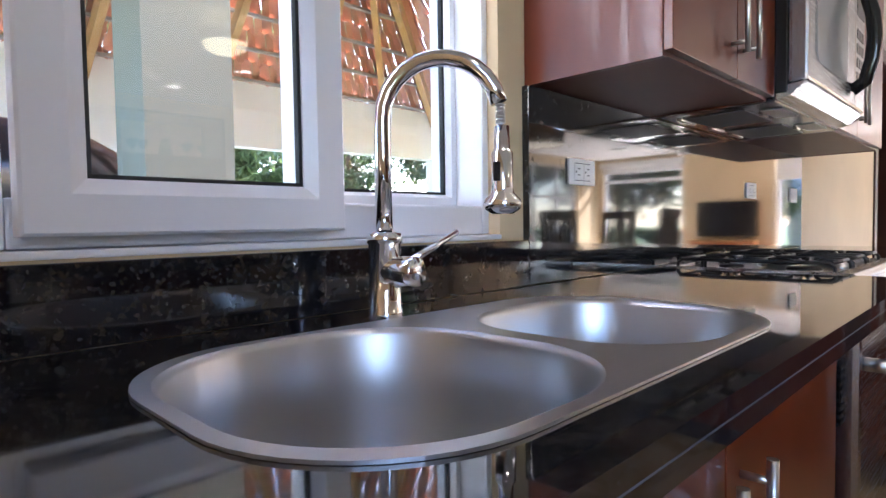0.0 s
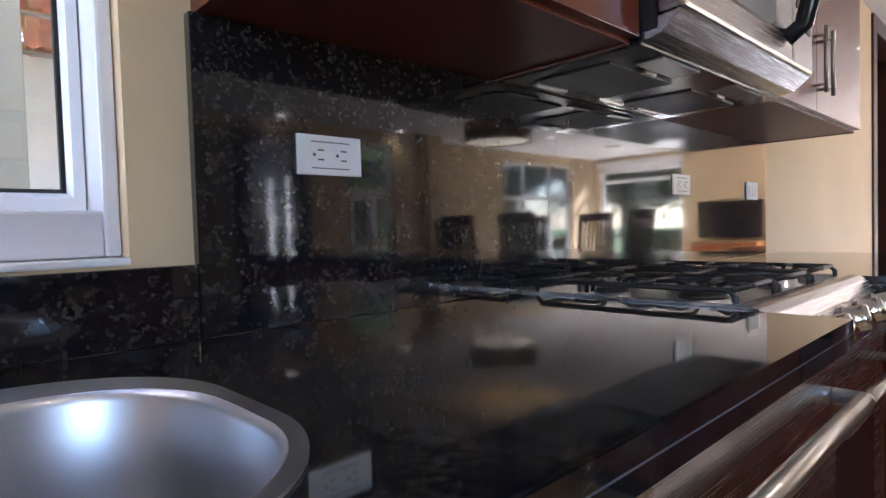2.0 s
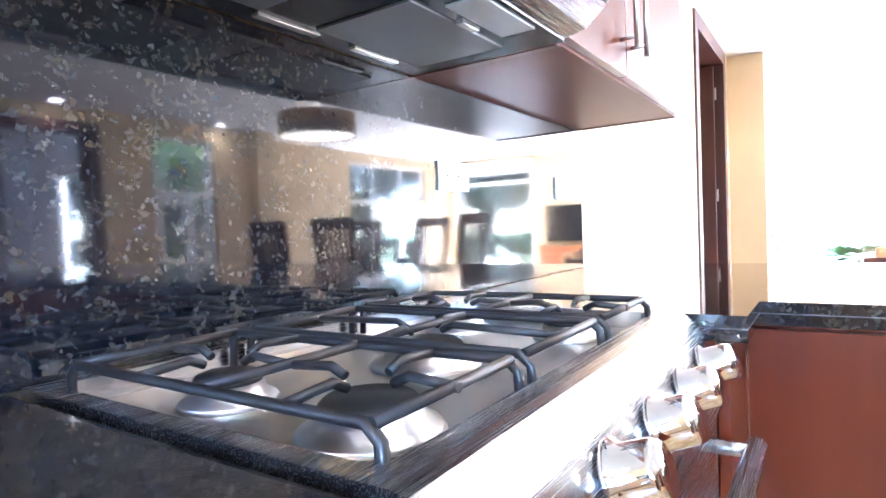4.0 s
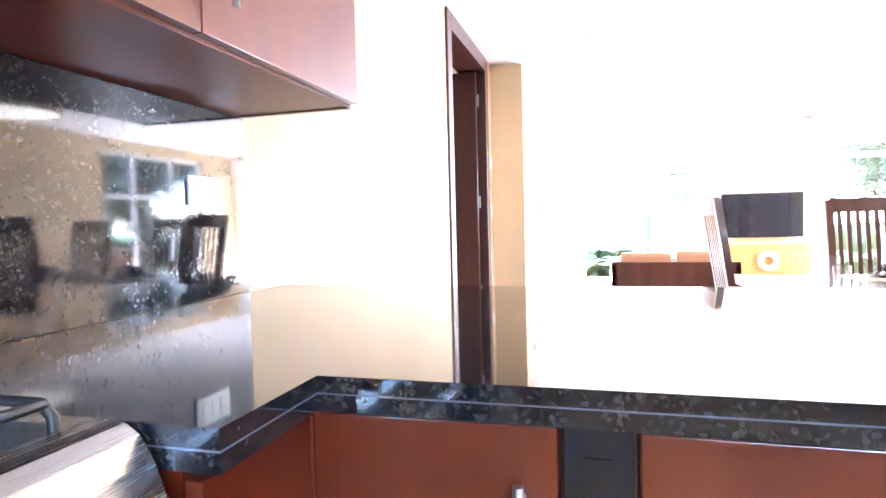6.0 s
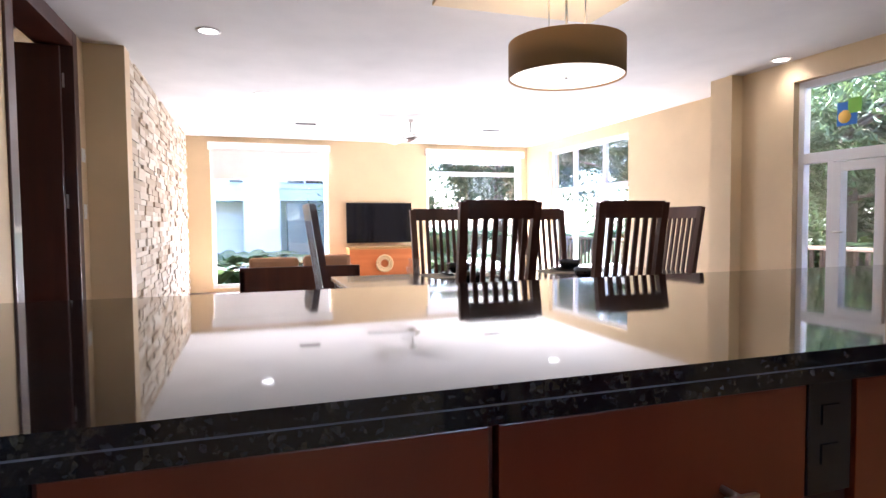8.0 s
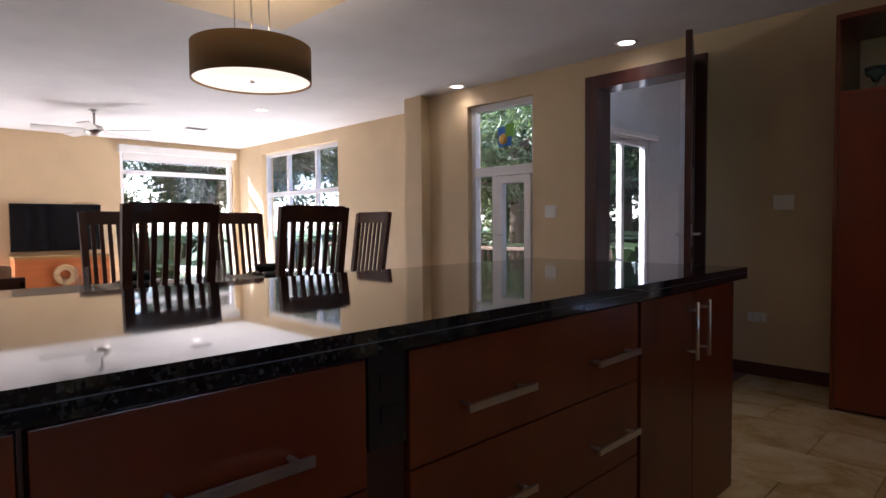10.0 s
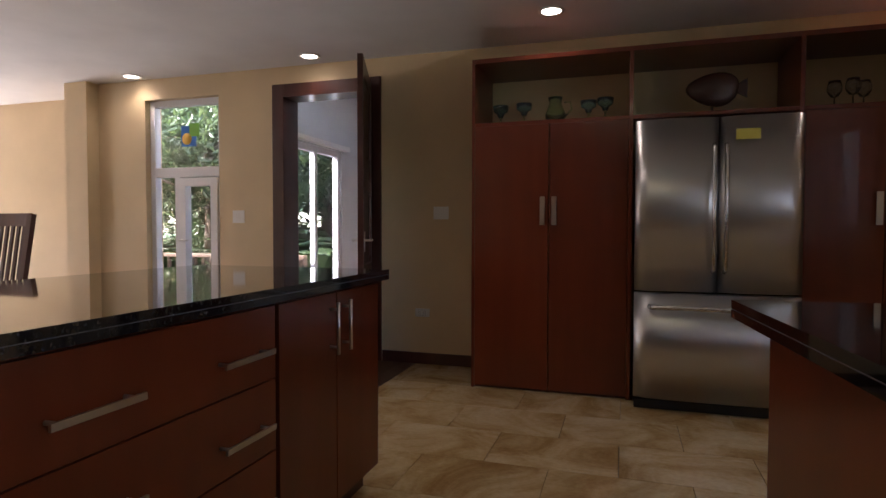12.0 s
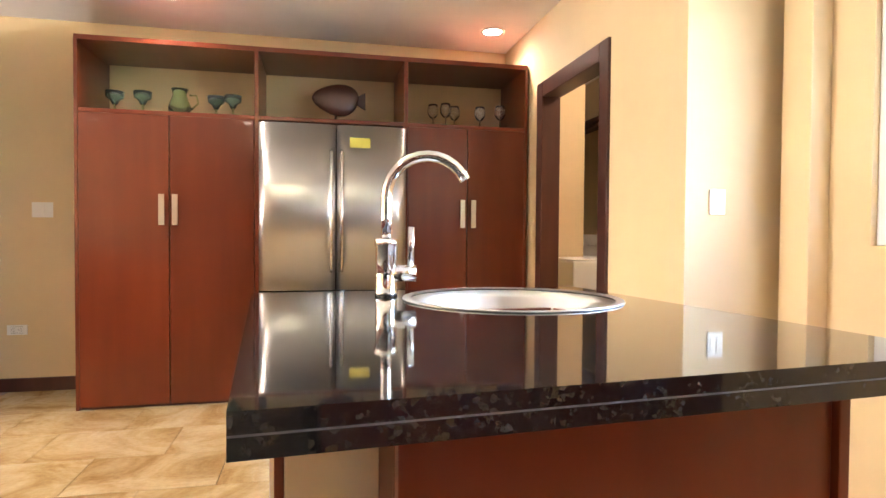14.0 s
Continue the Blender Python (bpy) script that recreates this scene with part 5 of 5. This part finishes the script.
for x, y in ((9.35, -1.92), (9.2, -4.63)):
    v = thing("ceiling_vent", (x, y, CEIL), "small grey ceiling air vent with slats", "vent", "ceiling vents")
    part("frame", box(x - 0.09, x + 0.09, y - 0.16, y + 0.16, CEIL - 0.008, CEIL - 0.001, 0.002), M_TRIM, v)
    for k in range(5):
        part("slat", box(x - 0.07 + k * 0.03, x - 0.055 + k * 0.03, y - 0.14, y + 0.14, CEIL - 0.012, CEIL - 0.008), M_SLOT, v)
# ---------- rooms beyond the doorways ----------
structure("wall_den", box(1.9, 4.25, -9.0, -8.85, 0, 2.9), M_WHITEWALL, "pale grey end wall of the room beyond")
structure("wall_den_side", box(1.9, 2.0, -8.85, YS - 0.2, 0, 2.9), M_WHITEWALL, "pale grey side wall of the room beyond")
structure("wall_den_east", wall_with(bmesh.new(), "y", 4.13, 4.25, -8.85, YS - 0.2, 0, 2.9, [(-8.0, -6.1, 0.0, 2.05)]), M_WHITEWALL, "pale grey wall of the room beyond, with glazed doors")
structure("ceiling_den", box(1.9, 4.25, -9.0, YS - 0.2, 2.9, 3.0), M_CEIL, "white ceiling of the room beyond", "ceiling")
structure("floor_den", box(1.9, 4.25, -9.0, YS - 0.201, -0.1, 0.0), M_PLANK, "dark wooden floor of the room beyond", "floor")
pane_window("window_8", "y", -8.0, -6.1, 0.0, 2.05, 4.19, [-7.4, -6.75], [], "white framed glazed doors of the room beyond", 0.07)
structure("den_cornice", box(4.06, 4.129, -8.1, -6.0, 2.06, 2.12, 0.01), M_TRIM, "white moulding over the glazed doors", "moulding")
# laundry
structure("wall_laundry_south", box(-2.15, -1.13, -6.75, -6.6, 0, CEIL), M_WALL, "beige laundry wall")
structure("wall_laundry_east", box(-1.23, -1.13, -6.6, YS - 0.201, 0, CEIL), M_WALL, "beige laundry wall")
structure("wall_laundry_west", box(-2.25, -2.15, -6.75, -3.60, 0, CEIL), M_WALL, "beige laundry wall")
structure("wall_laundry_north", box(-2.25, XW - 0.2001, -3.599, -3.45, 0, CEIL), M_WALL, "beige laundry wall")
structure("ceiling_laundry", box(-2.25, XW - 0.2001, -6.75, -3.45, CEIL, CEIL + 0.1), M_CEIL, "white laundry ceiling", "ceiling")
structure("ceiling_laundry_end", box(XW - 0.2, -1.13, -6.75, YL - 0.201, CEIL, CEIL + 0.1), M_CEIL, "white laundry ceiling", "ceiling")
structure("floor_laundry", box(-2.25, XW - 0.2001, -6.75, -3.45, -0.1, 0), M_PAVER, "laundry floor", "floor")
structure("floor_laundry_end", box(XW - 0.2, -1.13, -6.75, YL - 0.201, -0.1, 0), M_PAVER, "laundry floor", "floor")
for yc in (-6.10, -5.47):
    w = thing("washing_machine", (0, 0, 0), "white washing machine with a sloped control panel", "washing machine", "laundry machines")
    part("body", box(-0.31, 0.31, -0.33, 0.33, 0.02, 0.875, 0.012), M_PLATE, w)
    part("lid", box(-0.28, 0.28, -0.16, 0.32, 0.876, 0.89, 0.008), M_PLATE, w)
    b = bmesh.new()
    pr = [(-0.33, 0.876), (-0.17, 0.876), (-0.25, 1.07), (-0.33, 1.07)]
    skin(b, [ring(b, [(x, y, z) for y, z in pr]) for x in (-0.305, 0.305)], cap0=True, cap1=True, smooth=False)
    cpn = part("control_panel", b, M_PLATE, w)
    k = part("dial", lathe(bmesh.new(), [(0.0, 0), (0.045, 0), (0.04, 0.02), (0.0, 0.022)], (0, 0, 0), 20), M_HANDLE, cpn)
    k.matrix_basis = pose(0.06, -0.21, 0.975, -67, 0, 0)
    for q in range(3):
        part("button", box(-0.22 + q * 0.06, -0.185 + q * 0.06, -0.01, 0.01, -0.004, 0.004, 0.001, pose(0, -0.212, 0.975, 23, 0, 0)), M_HANDLE, cpn)
    w.matrix_world = pose(-1.80, yc, 0, 0, 0, -90)
rl = thing("laundry_shelf", (-2.0, -5.3, 1.97), "dark wooden rail shelf on the laundry wall", "shelf")
part("board", box(-2.149, -1.93, -6.55, -4.2, 2.0, 2.03, 0.002), M_DARKWOOD, rl)
part("rail", tube(bmesh.new(), [(-1.95, -6.55, 1.97), (-1.95, -4.2, 1.97)], 0.014), M_DARKWOOD, rl)
# lamp and globe added out of view to brighten the laundry
LLD = bpy.data.lights.new("laundry_fill_lamp", "POINT")
LLD.energy, LLD.color, LLD.shadow_soft_size = 0.5, (1.0, 0.86, 0.66), 0.1
ll = thing("laundry_light", (-1.85, -4.6, CEIL), "round glass ceiling light added unseen to light the laundry", "ceiling light")
part("globe", lathe(bmesh.new(), [(0.0, -0.09), (0.08, -0.08), (0.12, -0.04), (0.12, 0.0)], (-1.85, -4.6, CEIL), 24), M_DIFFUSER, ll)
new("laundry_fill_lamp", LLD).location = (-1.85, -4.6, CEIL - 0.14)
# hall behind the dark door
structure("wall_hall", bx(bx(bx(bmesh.new(), 3.6, 3.7, 0.22, 2.0, 0, CEIL), 6.6, 6.7, 0.22, 2.0, 0, CEIL), 3.6, 6.7, 2.0, 2.1, 0, CEIL), M_WALL, "beige walls of the hall behind the dark door")
structure("ceiling_hall", box(3.6, 6.7, 0.221, 2.1, CEIL, CEIL + 0.1), M_CEIL, "white hall ceiling", "ceiling")
structure("floor_hall", box(3.6, 6.7, 0.221, 2.1, -0.1, 0), M_TILE, "hall floor", "floor")

# ---------- terrace outside the kitchen window ----------
ground = structure("ground", box(-150, 150, -150, 150, -0.6, -0.3), M_LAWN, "green lawn reaching to the horizon", "ground")
structure("terrace_floor", box(-6, 3.55, 0.23, 7.5, -0.29, -0.02), M_PAVER, "pale paved terrace floor", "terrace")
pil = thing("terrace_pillar", (-0.15, 1.73, 0), "square rendered terrace pillar, front shade put into its grey", "pillar", "terrace pillars")
# whole shaft takes the shaded grey-green of its front
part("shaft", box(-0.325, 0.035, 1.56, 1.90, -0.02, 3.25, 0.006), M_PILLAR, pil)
structure("terrace_wall", wall_with(bmesh.new(), "x", 5.6, 5.8, -5.5, 5.4, -0.02, 2.75, [(-3.6, -1.9, 0.7, 1.78), (-1.5, 0.55, 0.7, 1.82), (1.05, 2.9, 0.5, 2.0), (3.3, 5.2, 0.5, 2.05)]), M_OUTWALL, "white rendered terrace wall with wide openings")
structure("terrace_wall_side", wall_with(bmesh.new(), "y", 5.4, 5.6, 2.15, 5.8, -0.02, 2.75, [(2.6, 5.2, 0.5, 2.05)]), M_OUTWALL, "white rendered terrace side wall")
cors = [Vector((-5.5, 0.7, 2.55)), Vector((5.6, 0.7, 2.55)), Vector((5.6, 5.9, 2.55)), Vector((-5.5, 5.9, 2.55))]
rg = [Vector((-2.0, 3.4, 4.1)), Vector((2.2, 3.4, 4.1))]
roof = thing("terrace_roof", (0, 3.4, 2.7), "clay tile terrace roof on yellow pine rafters", "roof")
faces = [(cors[0], cors[1], rg[1], rg[0]), (cors[1], cors[2], rg[1], rg[1]), (cors[2], cors[3], rg[0], rg[1]), (cors[3], cors[0], rg[0], rg[0])]


def lerp(a, b, f):
    return a + (b - a) * f


tile_bm = bmesh.new()
for a, b_, c, d in faces:
    n = (b_ - a).cross(d - a).normalized()
    rows = 14
    for r in range(rows):
        f0, f1 = r / rows, (r + 1.25) / rows
        e0a, e0b = lerp(a, d, f0), lerp(b_, c, f0)
        e1a, e1b = lerp(a, d, min(1, f1)), lerp(b_, c, min(1, f1))
        cols = max(2, int((e0b - e0a).length / 0.22))
        for k in range(cols):
            p0, p1 = lerp(e0a, e0b, k / cols), lerp(e0a, e0b, (k + 0.96) / cols)
            q0, q1 = lerp(e1a, e1b, k / cols), lerp(e1a, e1b, (k + 0.96) / cols)
            up = n * (0.02 + 0.01 * random.random())
            m0, m1 = (p0 + p1) / 2 + n * 0.05, (q0 + q1) / 2 + n * 0.03
            v = [tile_bm.verts.new(w) for w in (p0, m0 + up, p1, q1 - n * 0.01, m1 + up - n * 0.01, q0 - n * 0.01)]
            tile_bm.faces.new((v[0], v[1], v[4], v[5]))
            tile_bm.faces.new((v[1], v[2], v[3], v[4]))
tl_ob = part("roof_tiles", tile_bm, M_CLAY, roof)
tl_ob["kind"] = "stuff"


def beam(name, a, b, w, h, parent, material):
    a, b = Vector(a), Vector(b)
    d = (b - a).normalized()
    s = d.cross(Vector((0, 0, 1))).normalized() * w / 2
    u = s.cross(d).normalized() * h
    bm = bmesh.new()
    skin(bm, [ring(bm, [p - s - u, p + s - u, p + s, p - s]) for p in (a, b)], cap0=True, cap1=True, smooth=False)
    return part(name, bm, material, parent)


dz = Vector((0, 0, -0.03))
for f in (0.06, 0.18, 0.3, 0.42, 0.54, 0.66, 0.78, 0.9):
    beam("rafter", lerp(cors[3], cors[2], f) + dz, lerp(rg[0], rg[1], min(1, max(0, (f - 0.25) * 2))) + dz, 0.07, 0.16, roof, M_RAFTER)
    beam("rafter", lerp(cors[0], cors[1], f) + dz, lerp(rg[0], rg[1], min(1, max(0, (f - 0.25) * 2))) + dz, 0.07, 0.16, roof, M_RAFTER)
for i in range(4):
    beam("hip_rafter", cors[i] + dz, rg[1 if i in (1, 2) else 0] + dz, 0.08, 0.18, roof, M_RAFTER)
for f in (0.15, 0.3, 0.45, 0.6, 0.75):
    for a, d, b_, c in ((cors[3], rg[0], cors[2], rg[1]), (cors[0], rg[0], cors[1], rg[1])):
        beam("batten", lerp(a, d, f) + Vector((0, 0, -0.012)), lerp(b_, c, f) + Vector((0, 0, -0.012)), 0.05, 0.03, roof, mat("grey_batten", (0.3, 0.28, 0.26), 0.8) if f == 0.15 and a == cors[3] else bpy.data.materials["grey_batten"])
gr = thing("barbecue", (-0.66, 2.35, 0), "dark grey domed barbecue grill on a cart", "barbecue")
part("hood", lathe(bmesh.new(), [(0.5, 0), (0.48, 0.12), (0.40, 0.24), (0.26, 0.33), (0.0, 0.37)], (-0.66, 2.35, 1.19), 32, "z", 1.15, 0.7), M_BLACK, gr)
part("cart", box(-1.13, -0.2, 2.1, 2.6, -0.02, 1.188, 0.02), M_BLACK, gr)


# ---------- greenery ----------
def tree(h, crown_r, crown_z, n, leaf, seed, material):
    rnd = random.Random(seed)
    t = thing("garden_tree", (0, 0, -0.32), "leafy green garden tree with a dense irregular crown", "tree", "garden trees")
    tr = bmesh.new()
    tube(tr, [(0, 0, -0.4), (0.05, 0.03, h * 0.3), (-0.06, 0.08, h * 0.6), (0.03, 0.0, h * 0.85)], [0.16, 0.12, 0.08, 0.03], 10)
    tips = []
    for i in range(9):
        a, z = rnd.uniform(0, 6.28), h * rnd.uniform(0.28, 0.75)
        e = Vector((math.cos(a) * crown_r * rnd.uniform(0.5, 0.95), math.sin(a) * crown_r * rnd.uniform(0.5, 0.95), z + rnd.uniform(0.2, 1.2)))
        tube(tr, [(0, 0, z), e * 0.5 + Vector((0, 0, z * 0.5 + 0.1)), e], [0.05, 0.035, 0.012], 6)
        tips.append(e)
    part("trunk", tr, M_BARK, t)
    vs, fs = [], []
    clumps = []
    for i in range(44):
        while True:
            p = Vector((rnd.uniform(-1, 1), rnd.uniform(-1, 1), rnd.uniform(-1, 1)))
            if 0.25 < p.length < 1:
                break
        clumps.append((Vector((p.x * crown_r, p.y * crown_r, crown_z + p.z * crown_r * 0.95)), crown_r * rnd.uniform(0.16, 0.34)))
    for i in range(n):
        c, r = clumps[rnd.randrange(len(clumps))]
        p = c + Vector((rnd.gauss(0, 0.5), rnd.gauss(0, 0.5), rnd.gauss(0, 0.42))) * r
        a, b = rnd.uniform(0, 6.28), rnd.uniform(-0.9, 0.9)
        d = Vector((math.cos(a) * math.cos(b), math.sin(a) * math.cos(b), math.sin(b) - 0.3)).normalized()
        s = d.cross(Vector((rnd.uniform(-1, 1), rnd.uniform(-1, 1), 1))).normalized()
        L, w = leaf * rnd.uniform(0.7, 1.4), leaf * rnd.uniform(0.25, 0.42)
        k = len(vs)
        up = d.cross(s) * L * 0.12
        vs += [p - d * L * 0.5, p + s * w * 0.5 + up, p + d * L * 0.5, p - s * w * 0.5 + up]
        fs += [(k, k + 1, k + 2), (k, k + 2, k + 3)]
    me = bpy.data.meshes.new("crown")
    me.from_pydata([tuple(v) for v in vs], [], fs)
    me.materials.append(material)
    part("crown", me, material, t)
    return t


ta = tree(5.5, 1.9, 2.7, 11000, 0.17, 3, M_LEAF)
tb2 = tree(6.5, 2.3, 3.6, 11000, 0.21, 8, M_LEAFD)
ta.location = (4.2, -11.6, -0.32)
tb2.location = (6.6, -12.2, -0.32)
for src, x, y, r, s in ((ta, 8.6, -10.6, 40, 1.1), (tb2, 10.8, -11.6, 100, 1.0), (ta, 13.4, -10.4, 200, 1.15), (tb2, 15.5, -7.6, 20, 1.0), (ta, 16.2, -4.6, 130, 0.95), (tb2, 1.8, -13.5, 310, 1.1), (ta, -0.4, -12.2, 77, 1.0),
                       (tb2, 18.5, -9.5, 250, 1.3), (ta, 12.2, -13.2, 15, 1.25), (tb2, 5.0, -15.0, 60, 1.4), (ta, 6.9, -8.9, 210, 0.85), (tb2, 8.9, -13.2, 120, 1.0), (tb2, 9.5, -15.2, 160, 1.35),
                       (ta, -2.6, 9.2, 25, 1.0), (tb2, 0.4, 9.9, 140, 0.95), (ta, 3.0, 9.0, 260, 1.05), (tb2, 6.4, 9.6, 320, 1.0), (ta, 9.5, 7.4, 80, 1.1), (tb2, -5.6, 9.5, 50, 1.0), (ta, -6.2, -2.2, 10, 1.0)):
    c = copy_thing(src, pose(x, y, -0.32, 0, 0, r))
    c.scale = (s, s, s)


def fronds(name, x, y, n, size, label, seed):
    """A low plant of arching leaves."""
    rnd = random.Random(seed)
    t = thing(name, (x, y, -0.3), label, "plant", "garden shrubs")
    vs, fs = [], []
    for i in range(n):
        a, out = rnd.uniform(0, 6.28), rnd.uniform(0.5, 1.0) * size
        d = Vector((math.cos(a), math.sin(a), 0))
        s = Vector((-d.y, d.x, 0))
        k = len(vs)
        for j in range(5):
            f = j / 4
            c = Vector((x, y, -0.3)) + d * out * f + Vector((0, 0, size * (1.5 * f - 0.9 * f * f) * rnd.uniform(0.95, 1.05)))
            w = 0.11 * size * (math.sin(math.pi * min(1, 0.12 + f * 0.88)) + 0.05)
            vs += [c - s * w, c + Vector((0, 0, 0.02)), c + s * w]
        for j in range(4):
            q = k + j * 3
            fs += [(q, q + 1, q + 4, q + 3), (q + 1, q + 2, q + 5, q + 4)]
    me = bpy.data.meshes.new("leaves")
    me.from_pydata([tuple(v) for v in vs], [], fs)
    me.materials.append(M_LEAF)
    part("leaves", me, M_LEAF, t)


for i, (x, y, s) in enumerate(((12.0, -0.4, 1.0), (12.3, -1.3, 1.1), (12.9, -0.9, 1.3), (12.4, -2.3, 0.9), (13.3, -1.9, 1.1), (12.2, -4.2, 1.0), (12.5, -5.1, 1.1), (8.4, -8.1, 0.9), (9.6, -8.4, 1.0), (6.9, -8.0, 1.0), (5.6, -9.4, 1.7), (7.0, -10.0, 1.9), (8.4, -9.8, 1.8), (10.0, -9.9, 1.9), (11.6, -9.4, 1.8), (4.4, -10.6, 1.9), (13.2, -8.2, 1.7), (14.2, -5.8, 1.8), (6.2, -12.0, 2.2), (8.0, -12.4, 2.3))):
    fronds("garden_shrub", x, y, 46, s, "broad leaved green garden shrub", 20 + i)

structure("garden_deck", box(XL + 0.2, 14.0, -7.45, YL - 0.21, -0.29, -0.04), M_PAVER, "pale paved deck outside the living room doors", "deck")
structure("garden_deck_west", box(4.26, XL + 0.1999, -7.45, YL - 0.21, -0.29, -0.041), M_PAVER, "pale paved deck outside the dining room door", "deck")
M_RAIL = wood("weathered_rail_wood", (0.10, 0.06, 0.035), (0.16, 0.10, 0.06), (0.22, 0.15, 0.09), 0.6, "z", 0.0)
rail = thing("deck_railing", (9.0, -7.4, -0.04), "weathered wooden railing with upright balusters round the deck", "railing")
part("top_rail", box(4.3, 13.9, -7.43, -7.35, 0.72, 0.765, 0.006), M_RAIL, rail)
part("bottom_rail", box(4.3, 13.9, -7.42, -7.36, 0.08, 0.13, 0.004), M_RAIL, rail)
for k in range(7):
    part("post", box(4.3 + k * 1.585, 4.39 + k * 1.585, -7.435, -7.345, -0.04, 0.72, 0.005), M_RAIL, rail)
bal_me = meshed("baluster", box(-0.018, 0.018, -0.018, 0.018, 0.13, 0.72, 0.003), M_RAIL)
for k in range(72):
    bl2 = part("baluster", bal_me, None, rail)
    bl2.matrix_parent_inverse = Matrix.Translation(-OFF[rail]) @ Matrix.Translation((4.45 + k * 0.131, -7.39, 0))

# neighbouring house
nh = thing("neighbour_house", (22, 1, -0.3), "pale grey two storey house with a balcony and stairs", "house")
part("wall", wall_with(bmesh.new(), "y", 20.0, 20.3, -4.5, 8.0, -0.3, 6.5, [(0.6, 1.3, 2.6, 3.9), (-1.7, -0.6, 2.3, 3.9), (-3.4, -2.3, 2.3, 3.9), (0.3, 1.9, -0.3, 1.4), (3, 4.2, 2.5, 3.9)]), M_OUTWALL, nh)
part("roof", box(19.6, 26, -5, 8.5, 6.5, 6.7), M_CLAY, nh)
for y0, y1, z0, z1 in ((0.6, 1.3, 2.6, 3.9), (-1.7, -0.6, 2.3, 3.9), (-3.4, -2.3, 2.3, 3.9), (3, 4.2, 2.5, 3.9)):
    w = part("window", box(20.12, 20.14, y0, y1, z0, z1), M_BLACKGLASS, nh)
    part("frame", bx(box(20.08, 20.16, (y0 + y1) / 2 - 0.03, (y0 + y1) / 2 + 0.03, z0, z1), 20.08, 20.16, y0, y1, z0, z0 + 0.06), M_OUTWALL, w)
part("garage_door", box(20.1, 20.14, 0.3, 1.9, -0.3, 1.4), M_PILLAR, nh)
bal = part("balcony", box(18.9, 20.0, -4.5, 8.0, 1.75, 1.95), M_OUTWALL, nh)
for k in range(5):
    part("railing", tube(bmesh.new(), [(18.95, -4.5, 2.1 + k * 0.17), (18.95, 8.0, 2.1 + k * 0.17)], 0.014, 6), M_HANDLE, bal)
for y in (-4.4, -1.2, 2.0, 5.2, 7.9):
    part("post", tube(bmesh.new(), [(18.95, y, 1.95), (18.95, y, 2.85)], 0.025, 8), M_HANDLE, bal)
sb = bmesh.new()
for k in range(10):
    bx(sb, 17.4 + k * 0.16, 19.0, -3.4, -2.2, -0.3 + k * 0.2, -0.1 + k * 0.2)
part("stairs", sb, M_PILLAR, nh)
part("side_wall", box(18.4, 19.2, -2.0, -1.0, -0.3, 2.6), M_OUTWALL, nh)
# ---------- floor tiles, planks and stone cladding ----------
flo = floor_base
TW, TH = 0.60, 0.405
protos = []
for k in range(3):
    protos.append(meshed("tile", box(-TW / 2 + 0.0015, TW / 2 - 0.0015, -TH / 2 + 0.0015, TH / 2 - 0.0015, -0.0118, 0.0, 0.001), M_TILE))
row = 0
y = -5.95 + TH / 2
while y < 0.05:
    edge = XW - 0.2
    nxt = XW - 0.1 + (0.0 if row % 2 else -TW / 2) + TW / 2
    while edge < 2.279:
        end = min(nxt, 2.28)
        t = part("tile", protos[0], None, flo)
        t.matrix_basis = pose((edge + end) / 2, y, 0)
        t.scale = ((end - edge) / TW, 1, 1)
        edge, nxt = end, nxt + TW
    y += TH
    row += 1
pk = meshed("plank", box(-0.0645, 0.0645, -0.898, 0.898, -0.0118, 0.0, 0.001), M_PLANK)
x, i = 2.28 + 0.066, 0
while x < XE:
    cuts = [YL + 0.005, *[c for c in (-5.1 + (i % 3) * 0.6 + k * 1.8 for k in range(4)) if -5.6 < c < -0.15], 0.015]
    for c0, c1 in zip(cuts, cuts[1:]):
        t = part("plank", pk, None, flo)
        t.matrix_basis = pose(x, (c0 + c1) / 2, 0)
        t.scale = (1, (c1 - c0 - 0.002) / 1.796, 1)
    x += 0.13
    i += 1
rnd = random.Random(5)
sv = bmesh.new()
z = 0.0
while z < CEIL - 0.02:
    h = min(rnd.uniform(0.035, 0.07), CEIL - z)
    x = 6.362
    while x < XE - 0.01:
        L = min(rnd.uniform(0.12, 0.42), XE - x)
        bx(sv, x + 0.001, x + L - 0.001, -0.2002, -0.225 - rnd.uniform(0, 0.03), z + 0.001, z + h - 0.001)
        x += L
    z += h
g_st = nd(M_STONE, "ShaderNodeNewGeometry")
ln(M_STONE, ramp(M_STONE, g_st.outputs["Random Per Island"], [(0.0, (0.42, 0.32, 0.22)), (0.5, (0.6, 0.5, 0.38)), (1.0, (0.74, 0.68, 0.58))]), bsdf(M_STONE, "Base Color"))
stone = structure("stone_cladding", sv, M_STONE, "ivory split face stone cladding on the living room wall", "stone wall")
stone["kind"] = "stuff"
